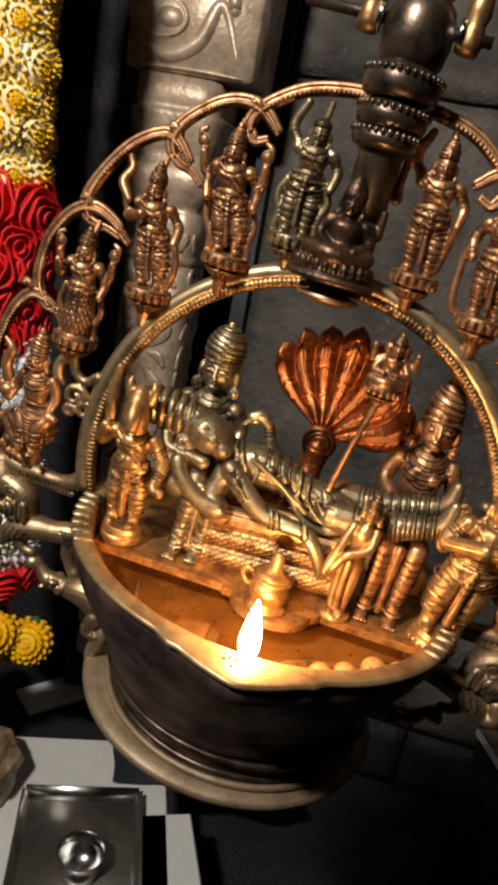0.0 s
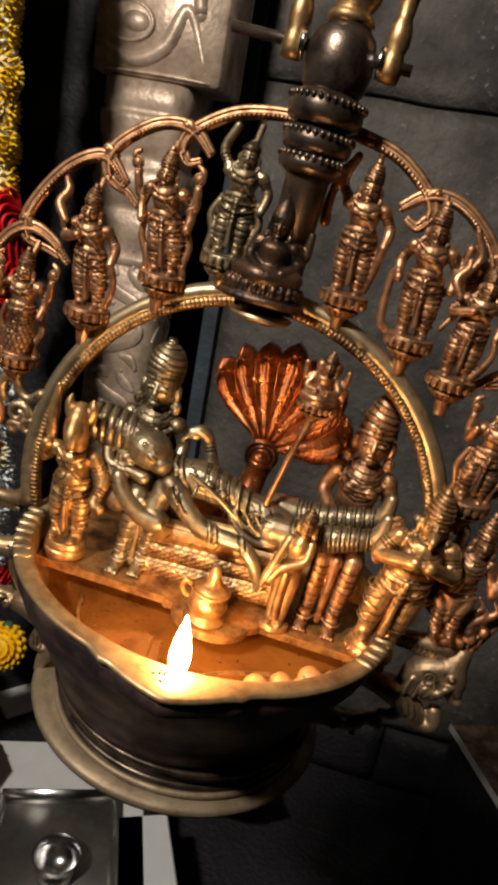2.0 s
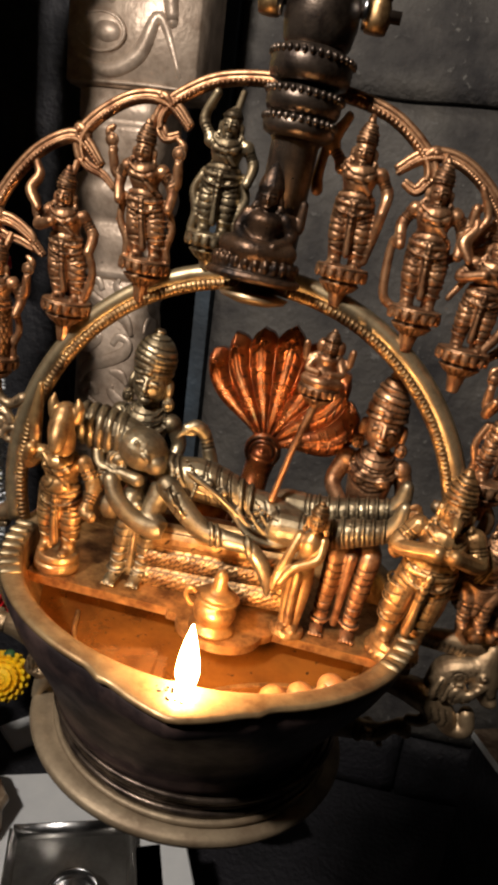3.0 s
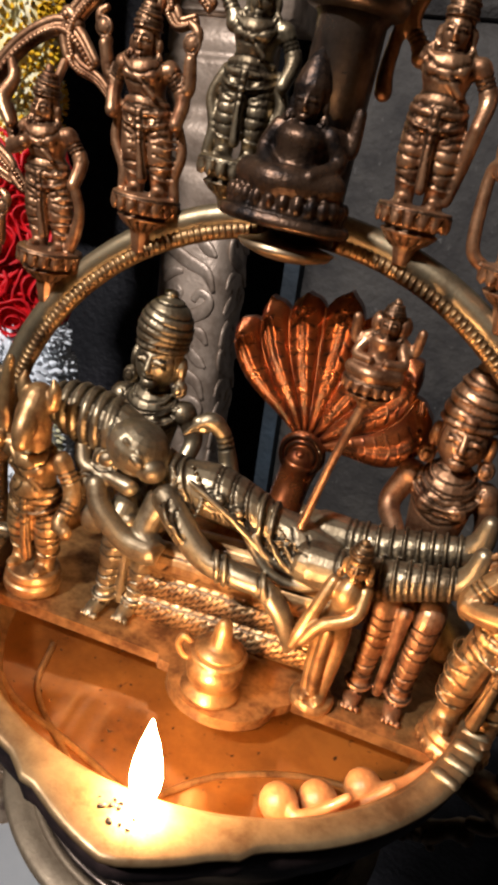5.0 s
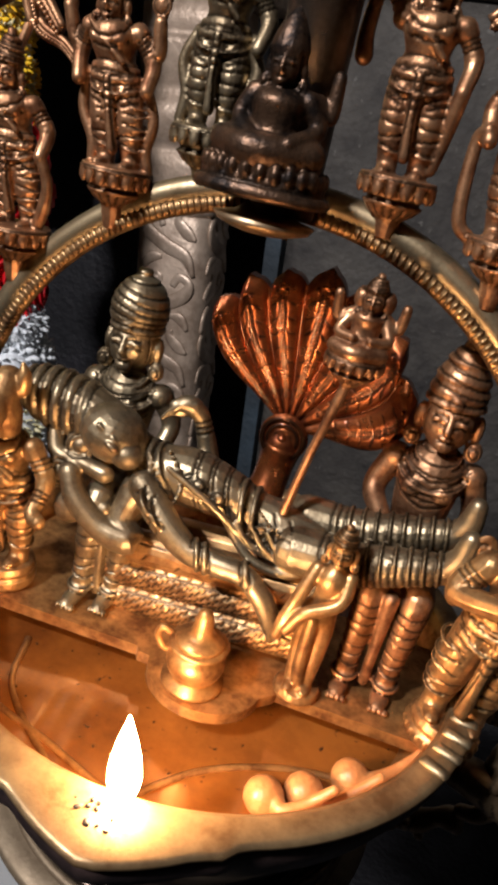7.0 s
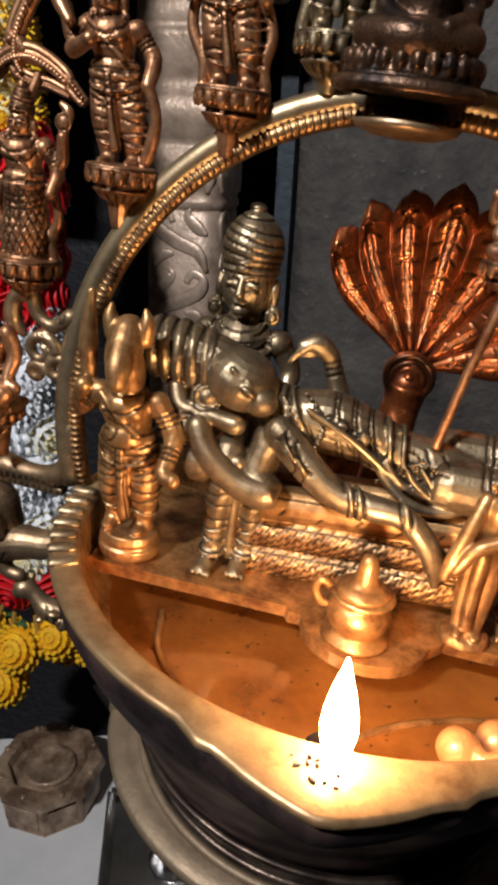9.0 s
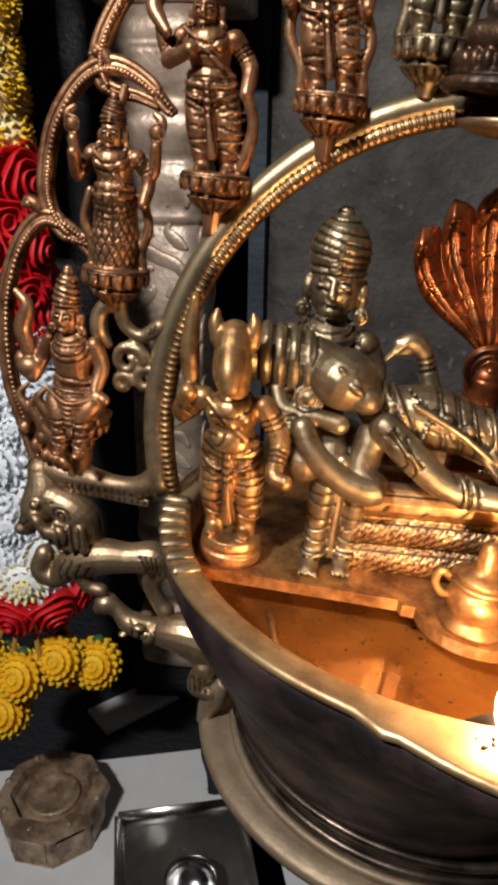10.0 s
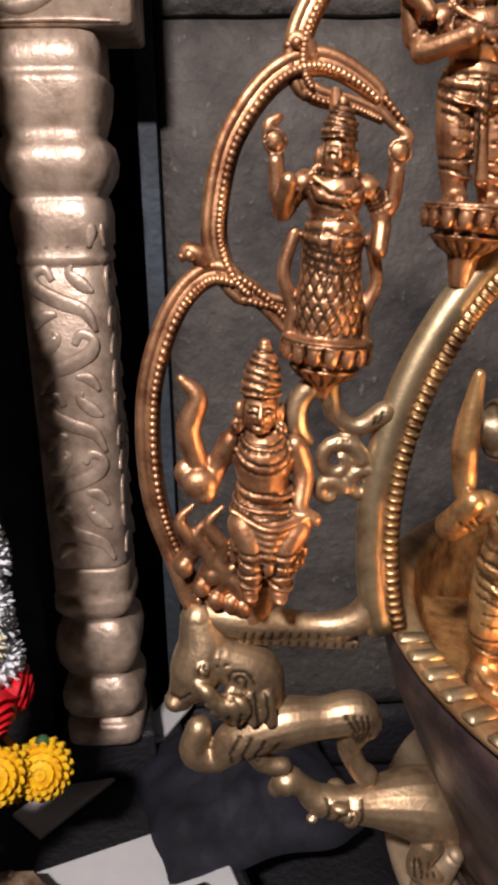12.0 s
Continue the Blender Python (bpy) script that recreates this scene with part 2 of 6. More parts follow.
def cast(ob, voxel, cuts=(), base=(0, 0, 0)):
    """Fuses the overlapping solids of a cast figure into one skin and chisels its lines."""
    if voxel:
        mod = ob.modifiers.new("fuse", "REMESH")
        mod.mode, mod.voxel_size, mod.use_smooth_shade = "VOXEL", voxel, True
        soft = ob.modifiers.new("soften", "SMOOTH")
        soft.factor, soft.iterations = 0.3, 1
        skin = bpy.data.meshes.new_from_object(ob.evaluated_get(bpy.context.evaluated_depsgraph_get()))
        old, mat = ob.data, ob.data.materials[0]
        ob.modifiers.clear()
        skin.name = old.name
        ob.data = skin
        if not len(skin.materials):
            skin.materials.append(mat)
        bpy.data.meshes.remove(old)
    me = ob.data
    me.polygons.foreach_set("use_smooth", [True] * len(me.polygons))
    if not cuts:
        return ob
    tree = KDTree(len(me.vertices))
    for v in me.vertices:
        tree.insert(v.co, v.index)
    tree.balance()
    off, deep = Vector(base), {}
    for p, r, depth in cuts:
        near, _, gap = tree.find(p - off)
        if gap > 0.0022:
            continue
        for _, i, d in tree.find_range(near, r + 0.0002):
            k = min(1.0, 1.25 * (1 - d / (r + 0.0002)) ** 0.7)
            if k > deep.get(i, (0, 0))[0]:
                deep[i] = (k, depth)
    # mask that puts patina and crevice shade along the carved lines
    groove_dark = me.attributes.new("patina_shade", "FLOAT", "POINT")
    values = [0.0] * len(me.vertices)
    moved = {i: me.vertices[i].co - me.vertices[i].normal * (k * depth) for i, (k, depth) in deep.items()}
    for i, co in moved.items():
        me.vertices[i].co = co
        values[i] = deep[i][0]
    groove_dark.data.foreach_set("value", values)
    me.update()
    return ob


def empty(name, at, m, label, category, group="", kind=""):
    ob = new(name)
    ob.empty_display_size = 0.02
    ob.matrix_world = m @ Matrix.Translation(at)
    return tagged(ob, label, category, group, kind)


def part(name, b, mat, parent, label="", base=(0, 0, 0), voxel=0.0, smooth=True, carved=False):
    """One mesh object under a thing or part; b is in the thing's own space."""
    ob = new(name, b.mesh(name, mat, base, smooth))
    ob.parent = parent
    if label:
        ob["label"] = label
    if voxel or carved:
        cast(ob, voxel, b.cuts, base)
    return ob


def thing(name, b, mat, m, base, label, category, group="", kind="", voxel=0.0, smooth=True, carved=False):
    ob = new(name, b.mesh(name, mat, base, smooth))
    ob.matrix_world = m @ Matrix.Translation(base)
    if voxel or carved:
        cast(ob, voxel, b.cuts, base)
    return tagged(ob, label, category, group, kind)


I4 = Matrix.Identity(4)

# ---- the room ----
def slab(name, c, size, mat, label, turn=None, edge=0.0):
    b = Build()
    b.box((0, 0, 0), size, turn, edge)
    return thing(name, b, mat, Matrix.Translation(c), (0, 0, 0), label, "structure", kind="structure", smooth=False)


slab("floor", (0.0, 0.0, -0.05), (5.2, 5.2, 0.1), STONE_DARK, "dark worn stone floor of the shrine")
# unseen ceiling and plaster walls, added to close the room, dark against bounce
slab("ceiling", (0.0, 0.0, 2.75), (5.2, 5.2, 0.1), PLASTER, "dark plaster ceiling")
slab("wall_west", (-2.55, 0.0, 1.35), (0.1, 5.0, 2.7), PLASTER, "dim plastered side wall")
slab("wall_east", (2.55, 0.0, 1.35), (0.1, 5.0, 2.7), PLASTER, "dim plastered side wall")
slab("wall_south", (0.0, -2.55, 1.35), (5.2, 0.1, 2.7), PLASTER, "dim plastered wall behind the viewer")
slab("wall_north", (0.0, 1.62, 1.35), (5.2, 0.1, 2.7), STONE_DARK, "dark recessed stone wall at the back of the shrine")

# masonry pier of large grey blocks, set before the recessed wall
PIER_Y = 1.10
pier = slab("wall_pier", (0.75, PIER_Y + 0.22, 1.35), (2.04, 0.36, 2.7), STONE_DARK, "grey stone masonry pier with dark joints")
blue = slab("trim_reveal", (-0.281, PIER_Y + 0.2, 1.35), (0.03, 0.40, 2.7), BLUE_PAINT, "blue-grey painted reveal at the edge of the stone wall")

slab("wall_olive_panel", (-0.955, 0.672, 1.98), (0.78, 0.06, 1.44), OLIVE, "olive painted wall panel behind the garland")

for x0, x1 in ((-0.82, -0.757), (-0.747, -0.69)):
    slab("trim_green_strip", ((x0 + x1) / 2, 1.54, 2.08), (x1 - x0, 0.05, 1.24), SAGE, "pale green painted upright strip on the recessed wall")

# altar step
slab("altar_step", (-0.62, 0.62, 0.10), (0.95, 0.95, 0.2), STONE_DARK, "dark stone altar step", turned(0, 0, 20), 0.01)

# ---- clad pilaster ----
pilaster = empty("pilaster", (-0.394, 0.935, 0.30), Matrix.Rotation(radians(0), 4, "Z"), "carved pilaster clad in beaten pale metal", "pilaster", kind="structure")


def pil(name, b, mat=CLAD, label=""):
    return part(name, b, mat, pilaster, label)


def swell(b, profile, seg=36, power=5.0):
    """A shaft of rounded-square section: (half width, height)."""
    rings = []
    for w, z in profile:
        ring = []
        for j in range(seg):
            a = 2 * math.pi * j / seg
            c, s = math.cos(a), math.sin(a)
            k = (abs(c) ** power + abs(s) ** power) ** (-1 / power)
            ring.append((w * k * c, w * k * s, z))
        rings.append(ring)
    b.loops(rings)


b = Build()
swell(b, [(0.064, 0.0), (0.068, 0.004), (0.068, 0.035), (0.060, 0.042), (0.050, 0.047), (0.050, 0.052), (0.062, 0.060), (0.070, 0.078), (0.071, 0.098), (0.064, 0.120), (0.052, 0.132), (0.048, 0.140), (0.060, 0.150), (0.070, 0.172), (0.073, 0.200), (0.069, 0.226), (0.056, 0.246), (0.049, 0.254), (0.060, 0.262),
          (0.067, 0.275), (0.067, 0.296), (0.061, 0.302), (0.064, 0.310), (0.064, 0.348), (0.060, 0.355)])
pil("base", b, label="pilaster foot of stacked rounded mouldings")
b = Build()
swell(b, [(0.061, 0.355), (0.063, 0.36), (0.063, 0.838), (0.061, 0.842)], 28, 6.0)
pil("shaft", b, label="shaft with soft raised scrolls")
b = Build()
swell(b, [(0.062, 0.842), (0.067, 0.848), (0.067, 0.856), (0.064, 0.862), (0.067, 0.875), (0.070, 0.91), (0.066, 0.932), (0.062, 0.938), (0.068, 0.945), (0.079, 0.965), (0.082, 0.985),
          (0.078, 1.005), (0.066, 1.018), (0.070, 1.03), (0.077, 1.055), (0.080, 1.08), (0.080, 1.09), (0.073, 1.094), (0.076, 1.10), (0.076, 1.140), (0.070, 1.143)])
pil("neck_mouldings", b, label="swelling ring mouldings of beaten metal")
b = Build()
b.box((0.0175, 0, 1.245), (0.217, 0.15, 0.20), None, 0.005)
b.box((0.0175, 0, 1.555), (0.217, 0.15, 0.42), None, 0.005)
pil("capital_block", b, label="square block with embossed leaf carving")


def relief(b, pts, depth, face):
    """A soft raised rib: (across, up, half width), flattened onto a face of the shaft."""
    q = smooth_path(pts, 6)
    rings = []
    for i, p in enumerate(q):
        d = np.array(q[min(i + 1, len(q) - 1)][:2]) - np.array(q[max(i - 1, 0)][:2])
        d = d / max(np.hypot(*d), 1e-9)
        n = (-d[1], d[0])
        ring = []
        for j in range(8):
            a = 2 * math.pi * j / 8
            u, w, h = p[0] + n[0] * p[2] * math.cos(a), p[1] + n[1] * p[2] * math.cos(a), depth * math.sin(a)
            ring.append((u, -0.0625 - h, w) if face == 0 else (0.0625 + h, u, w))
        rings.append(ring)
    b.loops(rings)


# soft foliage on the shaft's front and right faces
for i in range(5):
    z, m = 0.372 + i * 0.094, 1 if i % 2 else -1
    b = Build()
    for face in (0, 1):
        relief(b, [(-0.046 * m, z, 0.004), (-0.030 * m, z + 0.030, 0.011), (0.004 * m, z + 0.044, 0.013), (0.034 * m, z + 0.062, 0.012), (0.040 * m, z + 0.082, 0.008), (0.022 * m, z + 0.090, 0.008), (0.012 * m, z + 0.074, 0.006)], 0.0034, face)
        relief(b, [(0.044 * m, z + 0.004, 0.004), (0.030 * m, z + 0.022, 0.010), (0.010 * m, z + 0.026, 0.005)], 0.0026, face)
        relief(b, [(-0.046 * m, z + 0.058, 0.003), (-0.032 * m, z + 0.066, 0.011), (-0.014 * m, z + 0.084, 0.009), (-0.018 * m, z + 0.096, 0.003)], 0.0030, face)
    pil("leaf_scroll", b)
b = Build()
for k in range(4):
    relief(b, [(-0.045 + 0.03 * k, 0.868, 0.004), (-0.045 + 0.03 * k, 0.890, 0.013), (-0.045 + 0.03 * k, 0.912, 0.006)], 0.004, 0)
    relief(b, [(-0.045 + 0.03 * k, 0.868, 0.004), (-0.045 + 0.03 * k, 0.890, 0.013), (-0.045 + 0.03 * k, 0.912, 0.006)], 0.004, 1)
pil("embossed_band", b)
b = Build()
limb(b, [(-0.07, -0.070, 1.185, 0.006), (-0.02, -0.071, 1.168, 0.012), (0.03, -0.071, 1.195, 0.014), (0.06, -0.071, 1.25, 0.010), (0.10, -0.072, 1.165, 0.004)])
b.ball((-0.040, -0.068, 1.222), (0.055, 0.016, 0.040))
b.ball((-0.025, -0.076, 1.222), (0.026, 0.012, 0.018))
b.ring((-0.035, -0.078, 1.222), 0.040, 0.004, turned(90, 0, 0), 28, 6, 0.7)
limb(b, [(-0.02, -0.066, 1.272, 0.013), (-0.01, -0.062, 1.300, 0.030), (-0.04, -0.062, 1.36, 0.042), (-0.03, -0.066, 1.45, 0.024)])
limb(b, [(0.080, -0.070, 1.245, 0.012), (0.074, -0.071, 1.30, 0.014), (0.092, -0.071, 1.37, 0.011), (0.085, -0.073, 1.46, 0.005)])
limb(b, [(0.108, -0.074, 1.150, 0.002), (0.030, -0.0755, 1.152, 0.003), (-0.085, -0.074, 1.150, 0.002)])
pil("embossed_leaf", b, label="embossed leaves and droplet ornament")

# ---- marble slabs, tray and cup ----
def flat_slab(c, size, yaw, label):
    b = Build()
    b.box((0, 0, 0), size, None, 0.003)
    return thing("marble_slab", b, MARBLE, Matrix.Translation(c) @ Matrix.Rotation(radians(yaw), 4, "Z"), (0, 0, 0), label, "slab", smooth=False)


YAW = 21
flat_slab((-0.362, 0.545, 0.206), (0.47, 0.36, 0.012), YAW, "white marble slab with a chipped edge under the tray")
flat_slab((-0.100, 0.505, 0.206), (0.115, 0.27, 0.012), YAW + 4, "white marble slab with a broken edge beside the tray")
flat_slab((-0.425, 0.900, 0.206), (0.30, 0.08, 0.012), 50, "white marble strip before the pilaster foot")
flat_slab((-0.300, 1.060, 0.206), (0.14, 0.06, 0.012), 62, "short white marble strip beside the pilaster foot")
slab("plinth", (-0.405, 0.985, 0.25), (0.17, 0.20, 0.10), STONE_DARK, "dark plinth under the pilaster", turned(0, 0, 10), 0.006)

tray = empty("serving_tray", (-0.245, 0.555, 0.213), I4 @ Matrix.Identity(4), "dull stainless steel rectangular tray with a raised rim", "tray")
tray.matrix_world = Matrix.Translation((-0.262, 0.512, 0.213)) @ Matrix.Rotation(radians(YAW), 4, "Z") @ Matrix.Diagonal((0.9, 0.93, 1.1, 1))
b = Build()
b.box((0, 0, 0.002), (0.205, 0.19, 0.004), None, 0.001)
part("tray_bottom", b, STEEL_DARK, tray)
for c, s, rx, ry in (((0, 0.102, 0.012), (0.222, 0.004, 0.026), -35, 0), ((0, -0.102, 0.012), (0.222, 0.004, 0.026), 35, 0), ((0.109, 0, 0.012), (0.004, 0.205, 0.026), 0, 35), ((-0.109, 0, 0.012), (0.004, 0.205, 0.026), 0, -35)):
    b = Build()
    b.box(c, s, turned(rx, ry, 0), 0.001)
    part("tray_side", b, STEEL if rx else STEEL_DARK, tray, "bright folded steel side")
b = Build()
b.lathe([(0.026, 0.0), (0.030, 0.004), (0.034, 0.03), (0.037, 0.048), (0.039, 0.050), (0.036, 0.049), (0.033, 0.031), (0.028, 0.006), (0.001, 0.005)], seg=36)
cup = thing("steel_cup", b, STEEL, Matrix.Translation((-0.236, 0.462, 0.218)), (0, 0, 0), "small round stainless steel cup on the tray", "cup")

# dark cloth heaped behind the tray
b = Build()
rows = []
for j in range(22):
    row = []
    for i in range(26):
        u, v = i / 25, j / 21
        p = Vector((u * 3.2, v * 3.2, 0))
        rise = math.sin(math.pi * u) ** 0.6 * math.sin(math.pi * v) ** 0.6
        h = rise * (0.085 + 0.045 * noise.noise(p * 1.3) + 0.03 * noise.noise(p * 3.1)) if 0 < i < 25 and 0 < j < 21 else 0.0
        row.append((-0.20 + 0.36 * u + 0.02 * noise.noise(p + Vector((5, 2, 0))), -0.16 + 0.32 * v + 0.02 * noise.noise(p + Vector((1, 8, 0))), max(h, 0.0)))
    rows.append(row)
verts = [p for r in rows for p in r]
faces = [(j * 26 + i, j * 26 + i + 1, (j + 1) * 26 + i + 1, (j + 1) * 26 + i) for j in range(21) for i in range(25)]
k = len(verts)
edge = [i for i in range(26)] + [j * 26 + 25 for j in range(1, 22)] + [21 * 26 + i for i in range(24, -1, -1)] + [j * 26 for j in range(20, 0, -1)]
verts += [(verts[i][0], verts[i][1], -0.004) for i in edge]
faces += [(edge[i], edge[(i + 1) % len(edge)], k + (i + 1) % len(edge), k + i) for i in range(len(edge))]
b.add(verts, faces)
thing("folded_cloth", b, CLOTH, Matrix.Translation((-0.13, 0.865, 0.206)) @ Matrix.Rotation(radians(18), 4, "Z"), (0, 0, 0), "dark navy cloth heaped on the step behind the tray", "cloth")

# eight-sided wooden box
box8 = empty("octagonal_box", (-0.492, 0.548, 0.200), Matrix.Identity(4), "brown eight-sided carved wooden box with pierced lid", "box")


def octagon(b, levels, phase=22.5):
    rings = [[(r * math.cos(radians(45 * j + phase)), r * math.sin(radians(45 * j + phase)), z) for j in range(8)] for r, z in levels]
    b.loops(rings)


LID = 0.022          # the lid's rise over the low base
b = Build()
octagon(b, [(0.080, 0.0), (0.085, 0.003), (0.085, 0.010), (0.081, 0.013), (0.081, 0.045 + LID), (0.080, 0.047 + LID)])
part("body", b, WOOD, box8, smooth=False)
b = Build()
octagon(b, [(r, z + LID) for r, z in ((0.086, 0.047), (0.091, 0.050), (0.091, 0.058), (0.086, 0.066), (0.066, 0.067), (0.061, 0.052), (0.001, 0.050))])
part("lid", b, WOOD, box8, "bevelled octagonal lid", smooth=False)
b = Build()
b.lathe([(r, z + LID) for r, z in ((0.044, 0.049), (0.044, 0.057), (0.040, 0.060), (0.034, 0.055), (0.001, 0.055))], seg=24)
part("lid_boss", b, WOOD, box8)
for k in range(8):
    b = Build()
    a = radians(45 * k)
    b.ball((0.076 * math.cos(a), 0.076 * math.sin(a), 0.066 + LID), (0.006, 0.006, 0.004))
    part("stud", b, WOOD, box8)
for k in range(8):
    a = radians(45 * k)
    b = Build()
    b.box((0.0755 * math.cos(a), 0.0755 * math.sin(a), 0.040), (0.004, 0.044, 0.040), turned(0, 0, 45 * k), 0.001)
    part("side_panel", b, WOOD, box8, smooth=False)

# ---- low step at the far right ----
slab("step_east", (0.602, 0.753, 0.194), (0.40, 0.30, 0.388), STONE_DARK, "low dark block beside the altar", turned(0, 0, -67.2), 0.004)
b = Build()
b.box((0, 0, 0), (0.41, 0.31, 0.012), None, 0.003)
thing("board", b, WOOD, Matrix.Translation((0.602, 0.753, 0.394)) @ Matrix.Rotation(radians(-67.2), 4, "Z"), (0, 0, 0), "brown board lying on a low dark block", "board", smooth=False)
b = Build()
b.box((0, -0.1565, 0), (0.41, 0.003, 0.013), None, 0.0005)
thing("edge_strip", b, MARBLE, Matrix.Translation((0.602, 0.753, 0.394)) @ Matrix.Rotation(radians(-67.2), 4, "Z"), (0, 0, 0), "pale metal strip along the edge of the brown board", "strip", smooth=False)
# near-black colour carries the deep shade left of the pilaster
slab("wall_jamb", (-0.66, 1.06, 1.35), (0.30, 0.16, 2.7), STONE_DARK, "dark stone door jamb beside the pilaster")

# ---- flower garland ----
def petals(b, c, r, n, axis, tilt, length, width, cup=0.3, start=0.0):
    """A whorl of leaf-shaped petals, each a thin curved solid."""
    axis = Vector(axis).normalized()
    u = axis.orthogonal().normalized()
    w = axis.cross(u)
    for k in range(n):
        a = start + 2 * math.pi * k / n
        out = u * math.cos(a) + w * math.sin(a)
        side = axis.cross(out)
        d = (out * math.cos(tilt) + axis * math.sin(tilt)).normalized()
        up = side.cross(d) * -1
        root = Vector(c) + out * r
        rows = []
        for s, wd in ((0.0, 0.45), (0.45, 1.0), (0.85, 0.75), (1.0, 0.3)):
            mid = root + d * (length * s) + up * (cup * length * s * s)
            rows.append([mid - side * width * wd, mid + up * 0.0006 + side * 0.0, mid + side * width * wd, mid - up * 0.0009])
        b.loops(rows)


def chrysanthemum(c, axis, r, petal, heart, parent, wide=0.17):
    b = Build()
    b.ball(c, r * 0.90, None, 14, 9)
    for tilt, ln, n in ((-0.3, 1.02, 17), (0.05, 1.06, 18), (0.35, 1.02, 17), (0.65, 0.98, 14)):
        petals(b, c, r * 0.15, n, axis, tilt, r * ln * random.uniform(0.93, 1.06), r * wide, 0.10, random.random())
    ob = part("flower", b, petal, parent)
    h = Build()
    ax = Vector(axis).normalized()
    h.ball(Vector(c) + ax * r * 0.46, r * 0.50, None, 10, 7)
    for tilt, ln, n in ((0.45, 0.92, 15), (0.80, 0.88, 13), (1.15, 0.80, 10), (1.4, 0.74, 6)):
        petals(h, Vector(c) + ax * r * 0.22, r * 0.08, n, axis, tilt, r * ln, r * 0.13, 0.10, random.random())
    part("flower_heart", h, heart, ob)


def rose(c, axis, r, parent):
    """Nested cups of petals with wavy, slightly open rims."""
    b = Build()
    turn = Vector(axis).to_track_quat("Z", "Y").to_matrix()
    b.ball(c, r * 0.72, None, 12, 8)
    for q, rise, n in ((1.0, 0.42, 5), (0.80, 0.62, 4), (0.60, 0.78, 4), (0.40, 0.90, 3), (0.20, 0.98, 2)):
        ph = random.random() * 6.3
        wave = lambda a, rad, z: rad * (1 + 0.10 * math.cos(n * a + ph) * (z > 0.2 * r))
        w = r * q
        b.lathe([(w * 0.55, -0.25 * r), (w * 0.92, 0.05 * r), (w * 0.98, (rise - 0.10) * r), (w * 1.06, rise * r), (w * 0.98, (rise + 0.03) * r), (w * 0.86, (rise - 0.12) * r), (w * 0.70, 0.05 * r)], c, 20, turn, False, wave)
    part("rose", b, RED, parent)


HANG = Matrix.Translation((-0.477, 0.535, 0.965)) @ Matrix.Scale(1.15, 4)
garland = empty("flower_garland", (0, 0, 0), HANG, "thick hanging garland of yellow, red and white flowers", "garland")


def around(z, n, r, phase):
    for k in range(n):
        a = phase + 2 * math.pi * k / n
        yield Vector((r * math.cos(a), r * math.sin(a), z)), Vector((math.cos(a), math.sin(a), 0.12 * math.sin(3 * a)))


cord = Build()
cord.tube([(0, 0, 0.6), (0, 0, 1.7)], 0.006, 8)
part("cord", cord, STRAW, garland)
core = Build()
core.lathe([(0.02, -0.27), (0.032, -0.25), (0.032, 0.0), (0.020, 0.22), (0.012, 0.26), (0.012, 0.60), (0.008, 0.62)], seg=14)
part("garland_core", core, GREEN, garland)
z, row = -0.215, 0
while z < 0.62:
    for c, ax in around(z, 6 if z > 0.25 else 5, 0.022 if z > 0.25 else 0.029 if z > 0.035 else 0.032, row * 0.5):
        if c.y > 0.022:
            continue
        c = c + Vector((random.uniform(-0.004, 0.004), random.uniform(-0.004, 0.004), random.uniform(-0.006, 0.006)))
        if z > 0.25:
            c.x -= 0.010
            chrysanthemum(c, ax, random.uniform(0.024, 0.030), CREAM, YELLOW, garland)
        elif z > 0.04:
            c.x -= 0.006
            rose(c, ax, random.uniform(0.032, 0.038), garland)
        else:
            chrysanthemum(c, ax, random.uniform(0.030, 0.036), WHITE, WHITE if random.random() < 0.85 else CREAM, garland, 0.25)
    z += 0.036
    row += 1
for c, ax in around(-0.255, 7, 0.038, 0.2):
    rose(c, ax + Vector((0, 0, -0.5)), 0.033, garland)
for k, (x, y, dz) in enumerate(((-0.04, -0.02, 0.0), (-0.012, -0.04, 0.0), (0.015, -0.035, 0.02), (0.045, -0.01, 0.0))):
    b = Build()
    limb(b, [(x * 0.6, y * 0.6, -0.26, 0.003), (x, y, -0.31, 0.003), (x * 1.4, y, -0.345, 0.003)])
    part("string", b, STRAW, garland)
for x, y, zz in ((-0.107, -0.02, -0.385), (-0.037, -0.045, -0.372), (0.008, -0.02, -0.360), (0.053, 0.0, -0.375), (-0.067, -0.045, -0.43), (-0.002, 0.02, -0.40), (-0.112, 0.02, -0.42)):
    x, zz = (x + 0.030) * 0.85 + 0.002, zz + 0.024
    b = Build()
    ax = Vector((x * 2, -1.0, 0.5))
    b.ball((x, y, zz), 0.0255, None, 12, 8)
    for tilt, ln, n in ((-0.9, 0.85, 14), (-0.5, 0.95, 17), (-0.1, 1.0, 18), (0.25, 1.0, 18), (0.6, 0.96, 16), (0.9, 0.92, 13), (1.2, 0.88, 9), (1.45, 0.84, 5)):
        petals(b, (x, y, zz), 0.004, n, ax, tilt, 0.029 * ln, 0.0072, 0.3, random.random())
    f = part("marigold", b, YELLOW, garland, "bright yellow marigold")
    g = Build()
    g.ball((x, y + 0.01, zz + 0.026), (0.008, 0.008, 0.007))
    part("calyx", g, GREEN, f)

